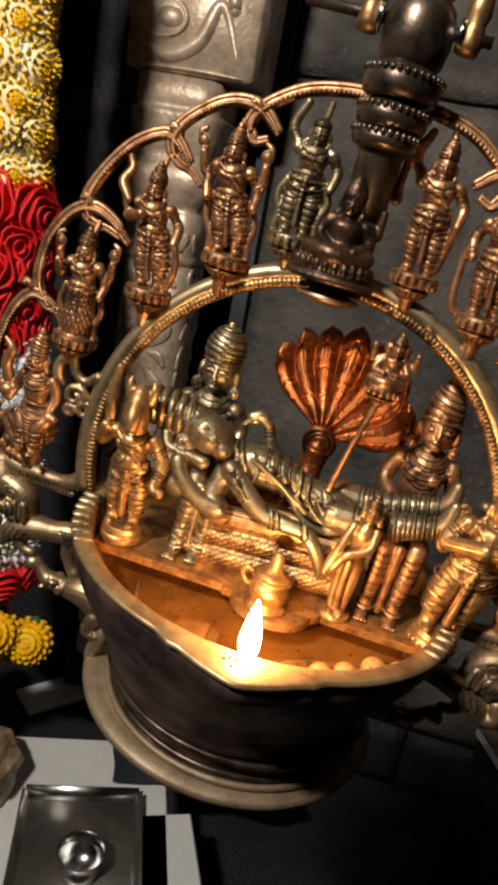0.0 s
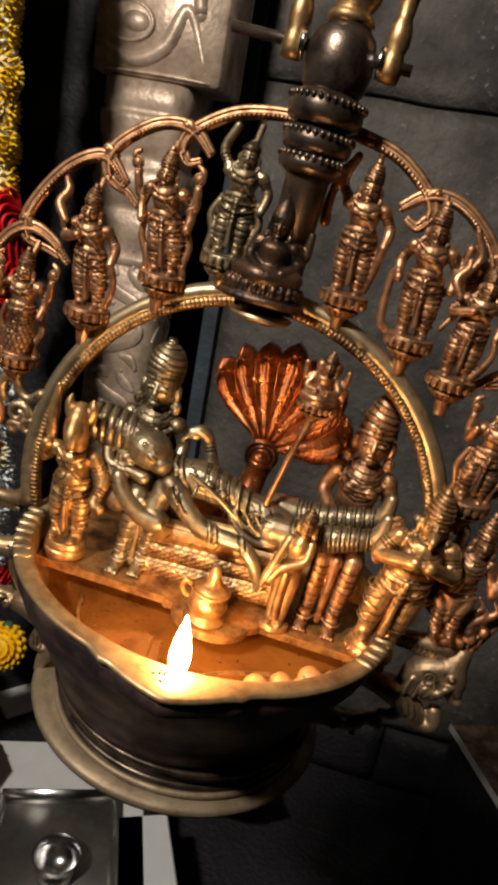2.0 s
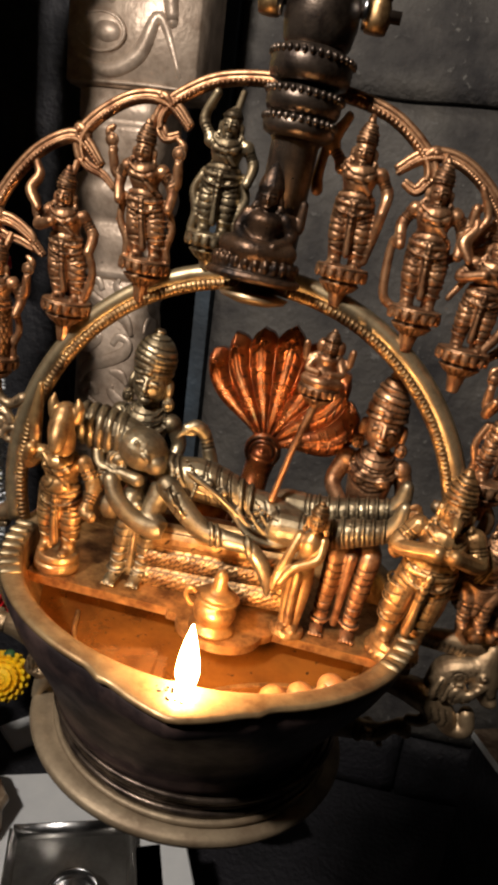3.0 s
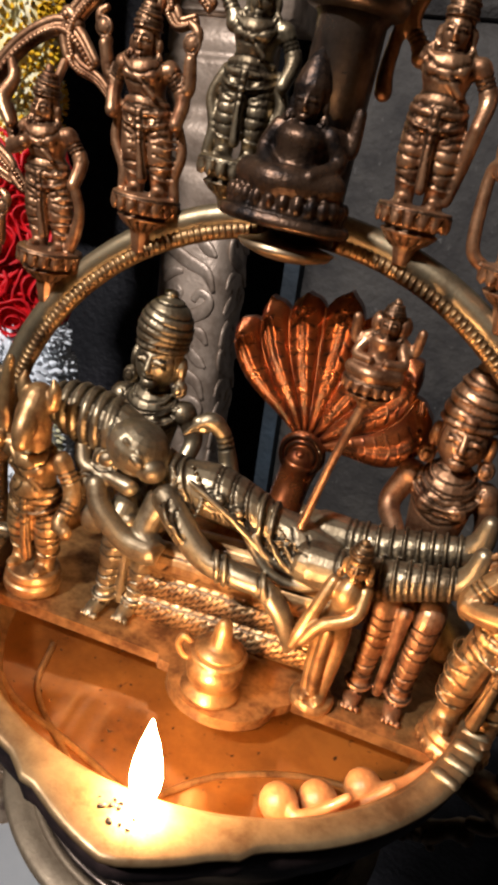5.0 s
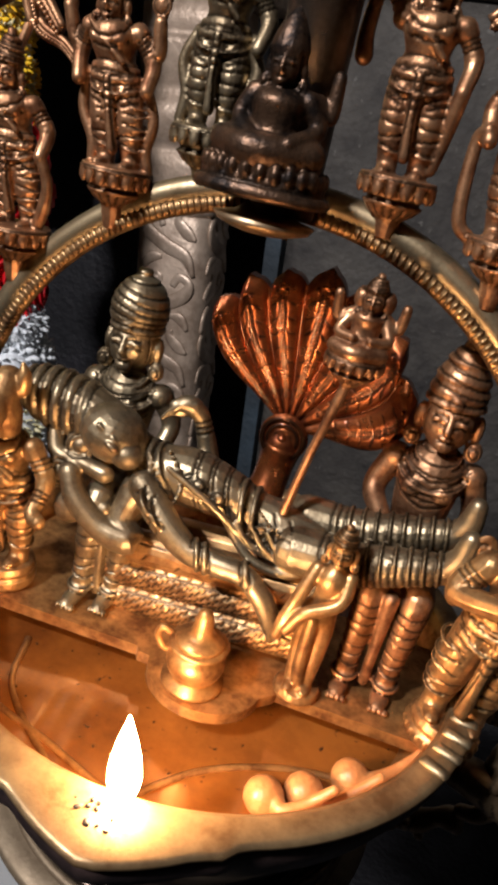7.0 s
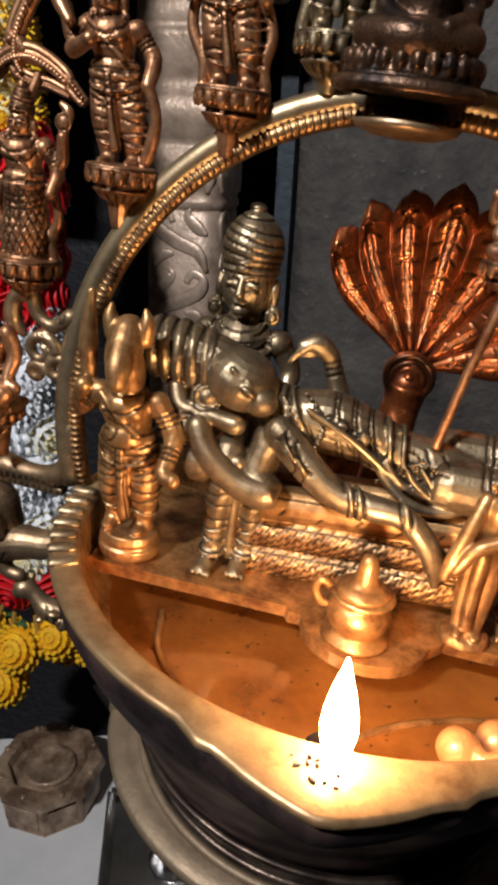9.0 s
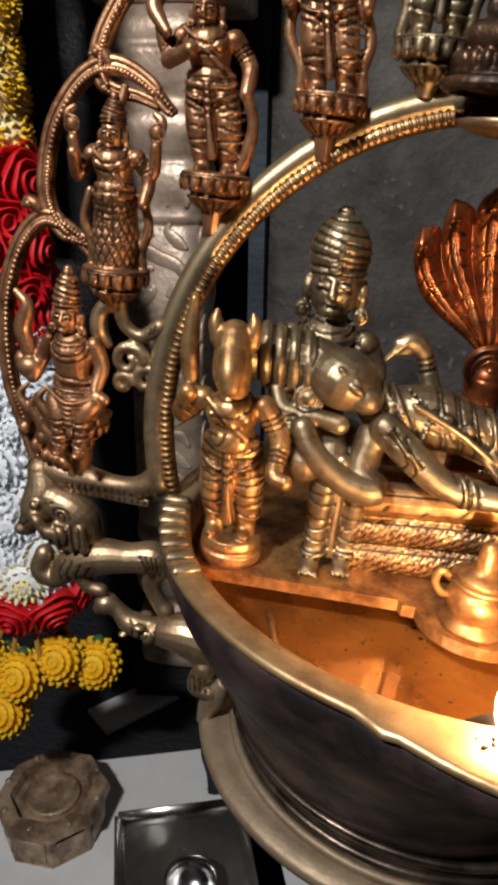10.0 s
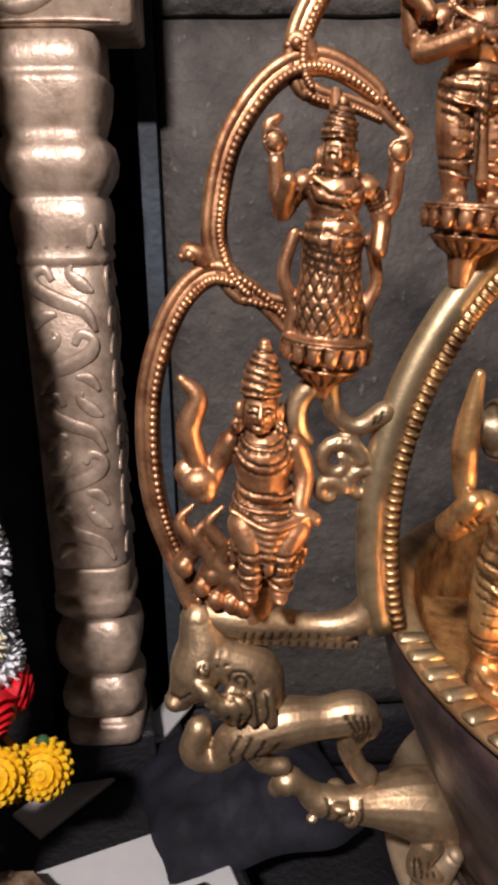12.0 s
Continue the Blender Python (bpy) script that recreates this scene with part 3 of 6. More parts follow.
# ---- the pier's stone blocks ----
COURSES = [(0.0, 0.17), (0.17, 1.512), (1.512, 2.08), (2.08, 2.70)]
CUTS = [[-0.265, 0.30, 0.95, 1.70], [-0.265, 0.62, 1.70], [-0.265, 0.26, 1.05, 1.70], [-0.265, 0.30, 0.95, 1.70]]
for (z0, z1), cuts in zip(COURSES, CUTS):
    for x0, x1 in zip(cuts, cuts[1:]):
        b = Build()
        w, h = x1 - x0 - 0.008, z1 - z0 - 0.008
        nx, nz = max(3, int(w / 0.03)), max(3, int(h / 0.03))
        rows = []
        for j in range(nz + 1):
            for i in range(nx + 1):
                u, v = i / nx, j / nz
                edge = min(u * w, (1 - u) * w, v * h, (1 - v) * h)
                drop = 0.010 * max(0.0, 1 - edge / 0.022) ** 2
                p = Vector((x0 + 0.004 + u * w, 0, z0 + 0.004 + v * h))
                y = PIER_Y + 0.012 + drop + 0.005 * noise.noise(p * 5.0) + 0.0012 * noise.noise(p * 14.0)
                q = 0.004 * noise.noise(p * 9.0 + Vector((3, 1, 7)))
                rows.append((p.x + (q if 0 < i < nx else 0), y, p.z + q))
        k = len(rows)
        faces = [(j * (nx + 1) + i, j * (nx + 1) + i + 1, (j + 1) * (nx + 1) + i + 1, (j + 1) * (nx + 1) + i) for j in range(nz) for i in range(nx)]
        rim = [i for i in range(nx + 1)] + [(j + 1) * (nx + 1) - 1 for j in range(1, nz + 1)] + [nz * (nx + 1) + i for i in range(nx - 1, -1, -1)] + [j * (nx + 1) for j in range(nz - 1, 0, -1)]
        back = [(rows[i][0], PIER_Y + 0.045, rows[i][2]) for i in rim]
        n = len(rim)
        faces += [(rim[i], rim[(i + 1) % n], k + (i + 1) % n, k + i) for i in range(n)]
        b.add(rows + back, faces)
        # lowest course is near-black: the shade near the floor is in its colour
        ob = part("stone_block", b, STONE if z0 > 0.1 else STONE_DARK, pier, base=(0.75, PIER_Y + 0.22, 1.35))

# ---- the hanging oil lamp (built upright, hung a little askew) ----
lamp = empty("hanging_oil_lamp", (0, 0, 0), LAMP, "old brass hanging oil lamp with ring, figured arch and round foot", "oil lamp")
RX, RZ = 0.004, 1.127          # centre of the ring
BX, BY = 0.006, 0.003          # centre of the bowl
SPOUT = math.atan2(-0.117 - BY, 0.017 - BX)


def away(a):
    return abs((a - SPOUT + math.pi) % (2 * math.pi) - math.pi)


def beak(a, r, z):
    """The bowl swells into a pointed, stepped lip under the flame."""
    d = away(a)
    k = max(0.0, 1 - d / 0.30)
    lip = 0.013 * k ** 0.8 + 0.0032 * math.exp(-((d - 0.30) / 0.035) ** 2)
    fade = min(1.0, max(0.0, (z - 1.055) / 0.025))
    return r + lip * fade if r > 0.1015 else r


def lean(z):
    return BY + (1.087 - z) * 0.12


b = Build()
profile = [(0.104, 1.0885), (0.1055, 1.0840), (0.1055, 1.079), (0.1010, 1.066), (0.0930, 1.050), (0.0855, 1.035), (0.0790, 1.020), (0.0755, 1.009), (0.074, 1.000), (0.001, 1.000)]
rings = []
for r, z in profile[::-1] + [(0.0985, 1.0885), (0.0975, 1.080), (0.0925, 1.064), (0.084, 1.054), (0.001, 1.050)]:
    rings.append([(BX + beak(a, r, z) * math.cos(a), lean(z) + beak(a, r, z) * math.sin(a), z) for a in (2 * math.pi * j / 160 for j in range(160))])
b.loops(rings)
bowl = part("bowl", b, BRASS_DARK, lamp, "deep round bowl, black with soot outside")
b = Build()
rings = []
for r, z in [(0.0995, 1.0880), (0.1050, 1.0878), (0.1072, 1.0890), (0.1072, 1.0905), (0.1055, 1.0915), (0.0990, 1.0913), (0.0972, 1.0902), (0.0972, 1.0888)]:
    rings.append([(BX + beak(a, r, z) * math.cos(a), lean(z) + beak(a, r, z) * math.sin(a), z) for a in (2 * math.pi * j / 160 for j in range(160))])
b.loops(rings, closed=True)
part("rim", b, RIM, bowl, "flat polished rim with a pointed lip")
b = Build()
rings = []
for r, z in [(0.0980, 1.0895), (0.0965, 1.079), (0.0920, 1.066), (0.0850, 1.057), (0.0835, 1.058), (0.0905, 1.067), (0.0955, 1.079), (0.0970, 1.0895)]:
    rings.append([(BX + beak(a, r, z) * math.cos(a), lean(z) + beak(a, r, z) * math.sin(a), z + 0.0005) for a in (2 * math.pi * j / 160 for j in range(160))])
b.loops(rings, closed=True)
part("inner_wall", b, GOLDEN, bowl, "golden inner wall of the bowl")
# cross flutes on the rim where the ring stands
for side in (0, 1):
    for k in range(7):
        a = radians(186 + k * 4.6) if side == 0 else radians(-26 + k * 5.0)
        b = Build()
        c = Vector((BX + 0.1032 * math.cos(a), BY + 0.1032 * math.sin(a), 1.0918))
        b.box(c, (0.0098, 0.0046, 0.0028), turned(0, 0, math.degrees(a)), 0.0012)
        part("flute", b, BRASS_PALE, bowl)
# ring mouldings and foot disc
for r, z, s in ((0.0800, 1.0080, 0.0012), (0.0770, 1.0035, 0.0014), (0.0755, 0.9995, 0.0014), (0.0765, 0.9950, 0.0015), (0.0785, 0.9905, 0.0016)):
    b = Build()
    b.ring((BX + 0.004, lean(z), z), r - 0.0008, s * 1.25, None, 96, 8)
    part("ring_moulding", b, STEM if z > 0.993 else DULL, lamp, "thin rounded ring under the bowl")
b = Build()
c = (BX + 0.001, lean(0.985) + 0.004, 0.985)
b.lathe([(0.001, -0.006), (0.085, -0.005), (0.0900, -0.003), (0.0910, 0.000), (0.0896, 0.0025), (0.083, 0.0030), (0.074, 0.0045), (0.070, 0.022), (0.001, 0.022)], c, 96)
part("foot_disc", b, DULL, lamp, "broad round foot of dull rubbed brass")
b = Build()
limb(b, [(-0.0705, -0.006, 1.010, 0.003), (-0.0745, -0.004, 1.001, 0.0055), (-0.0775, -0.003, 0.992, 0.0045), (-0.079, -0.004, 0.986, 0.003)])
part("foot_lug", b, DULL, lamp)

# oil in the bowl
b = Build()
rings = []
for r, z in [(0.001, 1.0635), (0.05, 1.0635), (0.0885, 1.0635), (0.0895, 1.0642), (0.0860, 1.0580), (0.001, 1.0560)]:
    rings.append([(BX + r * math.cos(a), lean(z) + r * math.sin(a), z) for a in (2 * math.pi * j / 96 for j in range(96))])
b.loops(rings)
thing("oil", b, OIL, LAMP, (BX, BY, 1.058), "clear amber lamp oil filling the bowl", "oil", kind="stuff")
b = Build()
for q in ([(0.010, -0.080), (0.030, -0.056), (0.058, -0.040), (0.088, -0.033)], [(0.012, -0.083), (0.045, -0.078), (0.072, -0.062), (0.090, -0.036)], [(-0.075, -0.045), (-0.050, -0.062), (-0.020, -0.070), (0.006, -0.078)], [(-0.055, -0.030), (-0.045, -0.055), (-0.015, -0.078)]):
    limb(b, [(x * 0.97, y * 0.97, 1.0636, 0.0012) for x, y in q], 10, 6)
part("leaf_ridge", b, GOLDEN, bowl, "raised leaf-shaped ridge in the bowl floor")

# ring
def ring_y(z):
    return 0.003 + 0.10 * (z - 1.127)


def on_ring(r, deg):
    a = radians(deg)
    z = RZ + r * math.sin(a)
    return (RX + r * math.cos(a), ring_y(z), z)


b = Build()
degs = np.linspace(-19, 199, 90)
b.tube([on_ring(0.1148, d) for d in degs], 0.0047, 10)
ring = part("ring", b, BRASS_PALE, lamp, "smooth round brass ring standing on the bowl")
b = Build()
b.tube([(x, y - 0.001, z) for x, y, z in (on_ring(0.1098, d) for d in degs)], 0.0030, 8)
for d in np.linspace(-18, 198, 175):
    x, y, z = on_ring(0.1098, d)
    a = radians(d)
    b.ball((x, y - 0.0035, z), (0.0026, 0.0015, 0.00085), turned(0, -d, 0), 6, 4)
part("beading", b, BRASS, ring, "ribbed inner edge of the ring")

# figured arch: lobes between knobs
MX = -0.003
KNOB = [(-0.065, 1.307), (-0.103, 1.286), (-0.1405, 1.241), (-0.164, 1.189)]


def arch_y(z):
    return 0.006 + 0.085 * (z - 1.127)


def lobe(points, parent, flip):
    """One scallop of the arch: a rounded band with a beaded edge."""
    q = smooth_path(points, 9)
    xs = [((2 * MX - p[0]) if flip else p[0], p[1]) for p in q]
    rad = [float(p[2]) for p in q]
    b, bead, run = Build(), Build(), 0.0
    nx = []
    for i in range(len(xs)):
        d = np.array(xs[min(i + 1, len(xs) - 1)]) - np.array(xs[max(i - 1, 0)])
        d = d / np.hypot(*d)
        n = np.array((-d[1], d[0]))
        nx.append(n if n @ (np.array(xs[i]) - np.array((RX, RZ))) > 0 else -n)
    b.tube([(x, arch_y(z) + 0.0006, z) for x, z in xs], [r * 0.82 for r in rad], 12, flat=((0, 1, 0), 0.75))
    b.tube([(x + n[0] * r * 0.62, arch_y(z), z + n[1] * r * 0.62) for (x, z), n, r in zip(xs, nx, rad)], [r * 0.52 for r in rad], 10)
    ob = part("arch_lobe", b, COPPER, parent, "curved lobe of the figured arch")
    for (x0, z0), (x1, z1), n, r in zip(xs, xs[1:], nx, rad):
        m = max(1, round(math.hypot(x1 - x0, z1 - z0) / 0.0022))
        for k in range(m):
            f = k / m
            bead.ball((x0 + (x1 - x0) * f - n[0] * r * 0.28, arch_y(z0) - r * 0.50, z0 + (z1 - z0) * f - n[1] * r * 0.28), r * 0.36, None, 8, 5)
    part("beading", bead, COPPER, ob, "row of small beads along the lobe")
    return ob


T = 0.0036
LOBES = [
    [(-0.006, 1.3255, T), (-0.024, 1.3255, T), (-0.045, 1.3205, T), (-0.062, 1.3090, T), (-0.067, 1.3000, T), (-0.063, 1.2925, 0.0028), (-0.056, 1.2950, 0.002)],
    [(-0.052, 1.2990, 0.0026), (-0.062, 1.3070, T), (-0.073, 1.3090, T), (-0.085, 1.3050, T), (-0.098, 1.2945, T), (-0.104, 1.2840, T), (-0.100, 1.2740, 0.0028), (-0.090, 1.2700, 0.0022), (-0.0835, 1.2650, 0.0018)],
    [(-0.092, 1.2740, 0.0026), (-0.103, 1.2840, T), (-0.113, 1.2830, T), (-0.126, 1.2730, T), (-0.138, 1.2550, T), (-0.1420, 1.2420, T), (-0.138, 1.2330, 0.0028), (-0.127, 1.2310, 0.0022), (-0.119, 1.2285, 0.0018)],
    [(-0.116, 1.2270, 0.0022), (-0.127, 1.2360, 0.003), (-0.139, 1.2400, T), (-0.150, 1.2350, T), (-0.1590, 1.2210, T), (-0.1620, 1.2050, T), (-0.1610, 1.1930, T), (-0.1540, 1.1830, 0.003), (-0.1420, 1.1800, 0.0024), (-0.1350, 1.1770, 0.002)],
    [(-0.1400, 1.1740, 0.0022), (-0.1500, 1.1830, 0.003), (-0.1620, 1.1870, T), (-0.1710, 1.1780, T), (-0.1765, 1.1600, T), (-0.1770, 1.1420, T), (-0.1740, 1.1230, T), (-0.1680, 1.1080, T), (-0.1610, 1.0930, 0.0042)],
]
LOBES[3:] = [[(x + 0.0022, z, r) for x, z, r in pts] for pts in LOBES[3:]]
for flip in (False, True):
    for pts in LOBES:
        lobe(pts, lamp, flip)
    for x, z in KNOB:
        b = Build()
        g = 1 if flip else -1
        kx = (2 * MX - x) if flip else x
        limb(b, [(kx - g * 0.002, arch_y(z), z + 0.0005, 0.0024), (kx + g * 0.0004, arch_y(z), z + 0.0030, 0.0026), (kx + g * 0.0028, arch_y(z), z + 0.0038, 0.0022), (kx + g * 0.0042, arch_y(z) - 0.0005, z + 0.0022, 0.0014)], 6, 12)
        b.ball((kx + g * 0.0022, arch_y(z) - 0.0018, z + 0.0026), (0.0016, 0.0012, 0.0016), None, 10, 7)
        part("knob", b, COPPER, lamp)
    s = -1 if flip else 1

    def X(x):
        return 2 * MX - x if flip else x

    # bar and brackets between ring and arch
    b = Build()
    limb(b, [(X(-0.156), 0.004, 1.089, 0.0052), (X(-0.145), 0.003, 1.0885, 0.0062), (X(-0.125), 0.002, 1.0880, 0.0040), (X(-0.113), 0.001, 1.0905, 0.0048), (X(-0.107), 0.001, 1.099, 0.0048), (X(-0.1085), 0.001, 1.112, 0.004)])
    b.box((X(-0.128), 0.002, 1.0835), (0.036, 0.006, 0.004), None, 0.001)
    for k in range(13):
        b.cut([(X(-0.1445 + 0.0027 * k), -0.003, 1.0875), (X(-0.1445 + 0.0027 * k), -0.003, 1.0825)], 0.00042)
    part("lower_bar", b, CAST, lamp, "brass bar carrying the arch", voxel=0.0006)
    b = Build()
    limb(b, [(X(-0.111), 0.004, 1.1545, 0.0034), (X(-0.118), 0.004, 1.1500, 0.0026), (X(-0.1245), 0.004, 1.1530, 0.0026), (X(-0.1270), 0.004, 1.1600, 0.0030), (X(-0.1280), 0.004, 1.166, 0.003)])
    limb(b, [(X(-0.1290), 0.004, 1.163, 0.003), (X(-0.1345), 0.004, 1.1570, 0.0032), (X(-0.1350), 0.004, 1.1500, 0.0036), (X(-0.1310), 0.004, 1.1450, 0.0018)])
    for cx, cz, r0 in ((-0.1225, 1.1400, 0.0068), (-0.1150, 1.1335, 0.0056), (-0.1240, 1.1310, 0.0040)):
        pts = [(X(cx) + s * r0 * (1 - k / 22) * math.cos(k * 0.42), 0.003, cz + r0 * (1 - k / 22) * math.sin(k * 0.42), 0.0018) for k in range(20)]
        b.tube([p[:3] for p in pts], [0.0026 - 0.00006 * k for k in range(20)], 10)
    limb(b, [(X(-0.1120), 0.003, 1.130, 0.0022), (X(-0.1085), 0.002, 1.126, 0.003)])
    for k in range(9):
        b.cut([(X(-0.1130 - 0.0016 * k), -0.001, 1.1575 - 0.0002 * k), (X(-0.1126 - 0.0016 * k), -0.001, 1.1485 - 0.0002 * k)], 0.0004)
    part("scroll_bracket", b, CAST, lamp, "scrolled brackets joining arch and ring", voxel=0.00055)

# pole, collars and hanging shackle
PX, PY = 0.0005, 0.004
def turned_part(name, prof, mat, parent, label="", seg=36):
    b = Build()
    b.lathe(prof, (PX, PY, 0), seg)
    return part(name, b, mat, parent, label)


pole = turned_part("pole", [(0.0105, 1.236), (0.0105, 1.300), (0.0125, 1.303)], STEM, lamp, "round dark brass stem")
for r, z0, z1 in ((0.0158, 1.3030, 1.3105), (0.0165, 1.3120, 1.3215), (0.0178, 1.3245, 1.3365)):
    h = z1 - z0
    col = turned_part("collar", [(r * 0.72, z0 - 0.0015), (r * 0.94, z0), (r, z0 + h * 0.3), (r, z0 + h * 0.65), (r * 0.9, z1 - 0.001), (r * 0.7, z1 + 0.0015)], STEM, lamp, "beaded collar on the stem")
    b = Build()
    n = int(2 * math.pi * r / 0.0032)
    for k in range(n):
        a = 2 * math.pi * k / n
        b.ball((PX + r * math.cos(a), PY + r * math.sin(a), z1 - h * 0.22), (0.0013, 0.0013, 0.0017), None, 6, 4)
    part("beading", b, STEM, col)
turned_part("bulb", [(0.012, 1.336), (0.0145, 1.340), (0.0158, 1.348), (0.0155, 1.356), (0.0135, 1.362), (0.0095, 1.366)], STEM, lamp, "dark swollen bulb of the stem")
turned_part("knop", [(0.009, 1.3655), (0.0112, 1.3675), (0.0098, 1.370), (0.0085, 1.372), (0.0105, 1.376), (0.0115, 1.381), (0.0095, 1.387), (0.0075, 1.392)], BRASS, lamp, "small turned brass knop")
turned_part("hanging_rod", [(0.0072, 1.391), (0.0072, 1.66), (0.004, 1.662)], STEM, lamp, "brass rod by which the lamp hangs", 20)
b = Build()
b.tube([(PX - 0.052, PY, 1.3545), (PX + 0.032, PY, 1.3545)], 0.0026, 10)
part("shackle_bolt", b, STEM, lamp, "dark iron bolt through the stem")
for s in (-1, 1):
    b = Build()
    b.lathe([(0.0046, 0), (0.0056, 0.004), (0.0050, 0.010), (0.0044, 0.012), (0.0056, 0.016), (0.0050, 0.022), (0.0036, 0.026), (0.0042, 0.034), (0.0034, 0.06), (0.0030, 0.30)], (PX + s * 0.0225, PY, 1.3475), 18, turned(0, 0, 0))
    part("shackle_arm", b, BRASS, lamp, "turned brass shackle arm beside the stem")
    b = Build()
    b.lathe([(0.0068, -0.001), (0.0068, 0.001)], (PX + s * 0.0178, PY, 1.3545), 20, turned(0, 90, 0))
    part("washer", b, STEEL, lamp, "thin bright washer")

# the rest of the hanger, up to the ceiling
top = LAMP @ Vector((PX, PY, 1.66))
b = Build()
b.tube([top, (top.x, top.y, 2.68)], 0.006, 10)
b.lathe([(0.03, 2.68), (0.035, 2.69), (0.035, 2.70)], (top.x, top.y, 0), 20)
thing("ceiling_hanger", b, STEM, I4, (0, 0, 0), "dark iron rod hanging from the ceiling", "hanger")

# flame and wicks
FX, FY, FZ = 0.0170, -0.0930, 1.0840
b = Build()
b.lathe([(0.0008, 0.0), (0.0030, 0.003), (0.0044, 0.008), (0.0047, 0.011), (0.0042, 0.016), (0.0030, 0.022), (0.0014, 0.0275), (0.0003, 0.0315)], (FX, FY, FZ + 0.001), 20)
b.v = [(x - (z - FZ) * 0.07, y, z) for x, y, z in b.v]
thing("flame", b, FLAME, LAMP, (FX, FY, FZ), "bright white-hot oil flame on the lip of the bowl", "flame")
b = Build()
limb(b, [(0.010, -0.070, 1.066, 0.0022), (0.013, -0.082, 1.080, 0.0024), (0.0165, -0.0915, 1.0905, 0.0026), (0.0172, -0.0940, 1.0935, 0.0018)])
for k in range(11):
    s = random.uniform(0.0003, 0.0009)
    b.ball((FX - 0.002 + random.gauss(0, 0.0035), FY - 0.007 - abs(random.gauss(0, 0.0035)), 1.0917), (s * random.uniform(0.7, 1.8), s, s * 0.5), turned(0, 0, random.uniform(0, 180)), 6, 4)
thing("burning_wick", b, SOOT, LAMP, (0.010, -0.07, 1.069), "charred cotton wick with black crumbs on the lip", "wick")
for (x, y), (u, w), (p, q) in (((0.055, -0.062), (0.063, -0.067), (0.077, -0.059)), ((0.0675, -0.0535), (0.076, -0.057), (0.091, -0.046)), ((0.082, -0.039), (0.094, -0.034), (0.1085, -0.0185))):
    b = Build()
    x, u, p = ((q0 - 0.006) * 0.93 + 0.006 for q0 in (x, u, p))
    y, w, q = (q0 * 0.91 for q0 in (y, w, q))
    b.ball((x, y, 1.0675), (0.0068, 0.0066, 0.0064), None, 16, 10)
    limb(b, [(x + 0.004, y - 0.002, 1.0690, 0.0034), (u, w, 1.0705, 0.0022), ((u + p) / 2, (w + q) / 2, 1.0735, 0.0018), (p, q, 1.0790, 0.0016)])
    thing("cotton_wick", b, WICK, LAMP, (x, y, 1.0605), "oil-soaked cotton ball wick with a twisted tail in the bowl", "wick", "spare wicks", voxel=0.0005)

# ---- small cast figures ----
def tall_crown(b, c, r, h, k=1.0, dome=False):
    """A wound crown on a head: a stepped cone, or a swelling dome with a knob."""
    cone = [(0.9, 0), (1.08, 0.06), (1.0, 0.16), (1.04, 0.22), (0.92, 0.36), (0.96, 0.42), (0.72, 0.58), (0.76, 0.63), (0.45, 0.80), (0.30, 0.88), (0.28, 0.95), (0.05, 1)]
    swell_up = [(0.98, 0), (1.06, 0.05), (1.02, 0.12), (1.10, 0.24), (1.10, 0.40), (1.00, 0.56), (0.82, 0.70), (0.55, 0.82), (0.26, 0.88), (0.30, 0.93), (0.22, 0.98), (0.04, 1)]
    prof = [(q * r, z * h) for q, z in (swell_up if dome else cone)]
    b.lathe(prof, c, 24)
    rad, up = [p[0] for p in prof], [p[1] for p in prof]
    for f, lean in ((0.03, 0), (0.14, 0), (0.27, 8), (0.40, 12), (0.53, 14), (0.66, 14), (0.80, 8)):
        b.cut_ring(Vector(c) + Vector((0, 0, f * h)), float(np.interp(f * h, up, rad)), turned(0, lean, 0), r=0.0005)
    # jewel at the brow
    b.ball((c[0], c[1] - r * 1.02, c[2] + h * 0.13), (r * 0.26, r * 0.14, h * 0.10), None, 10, 7)


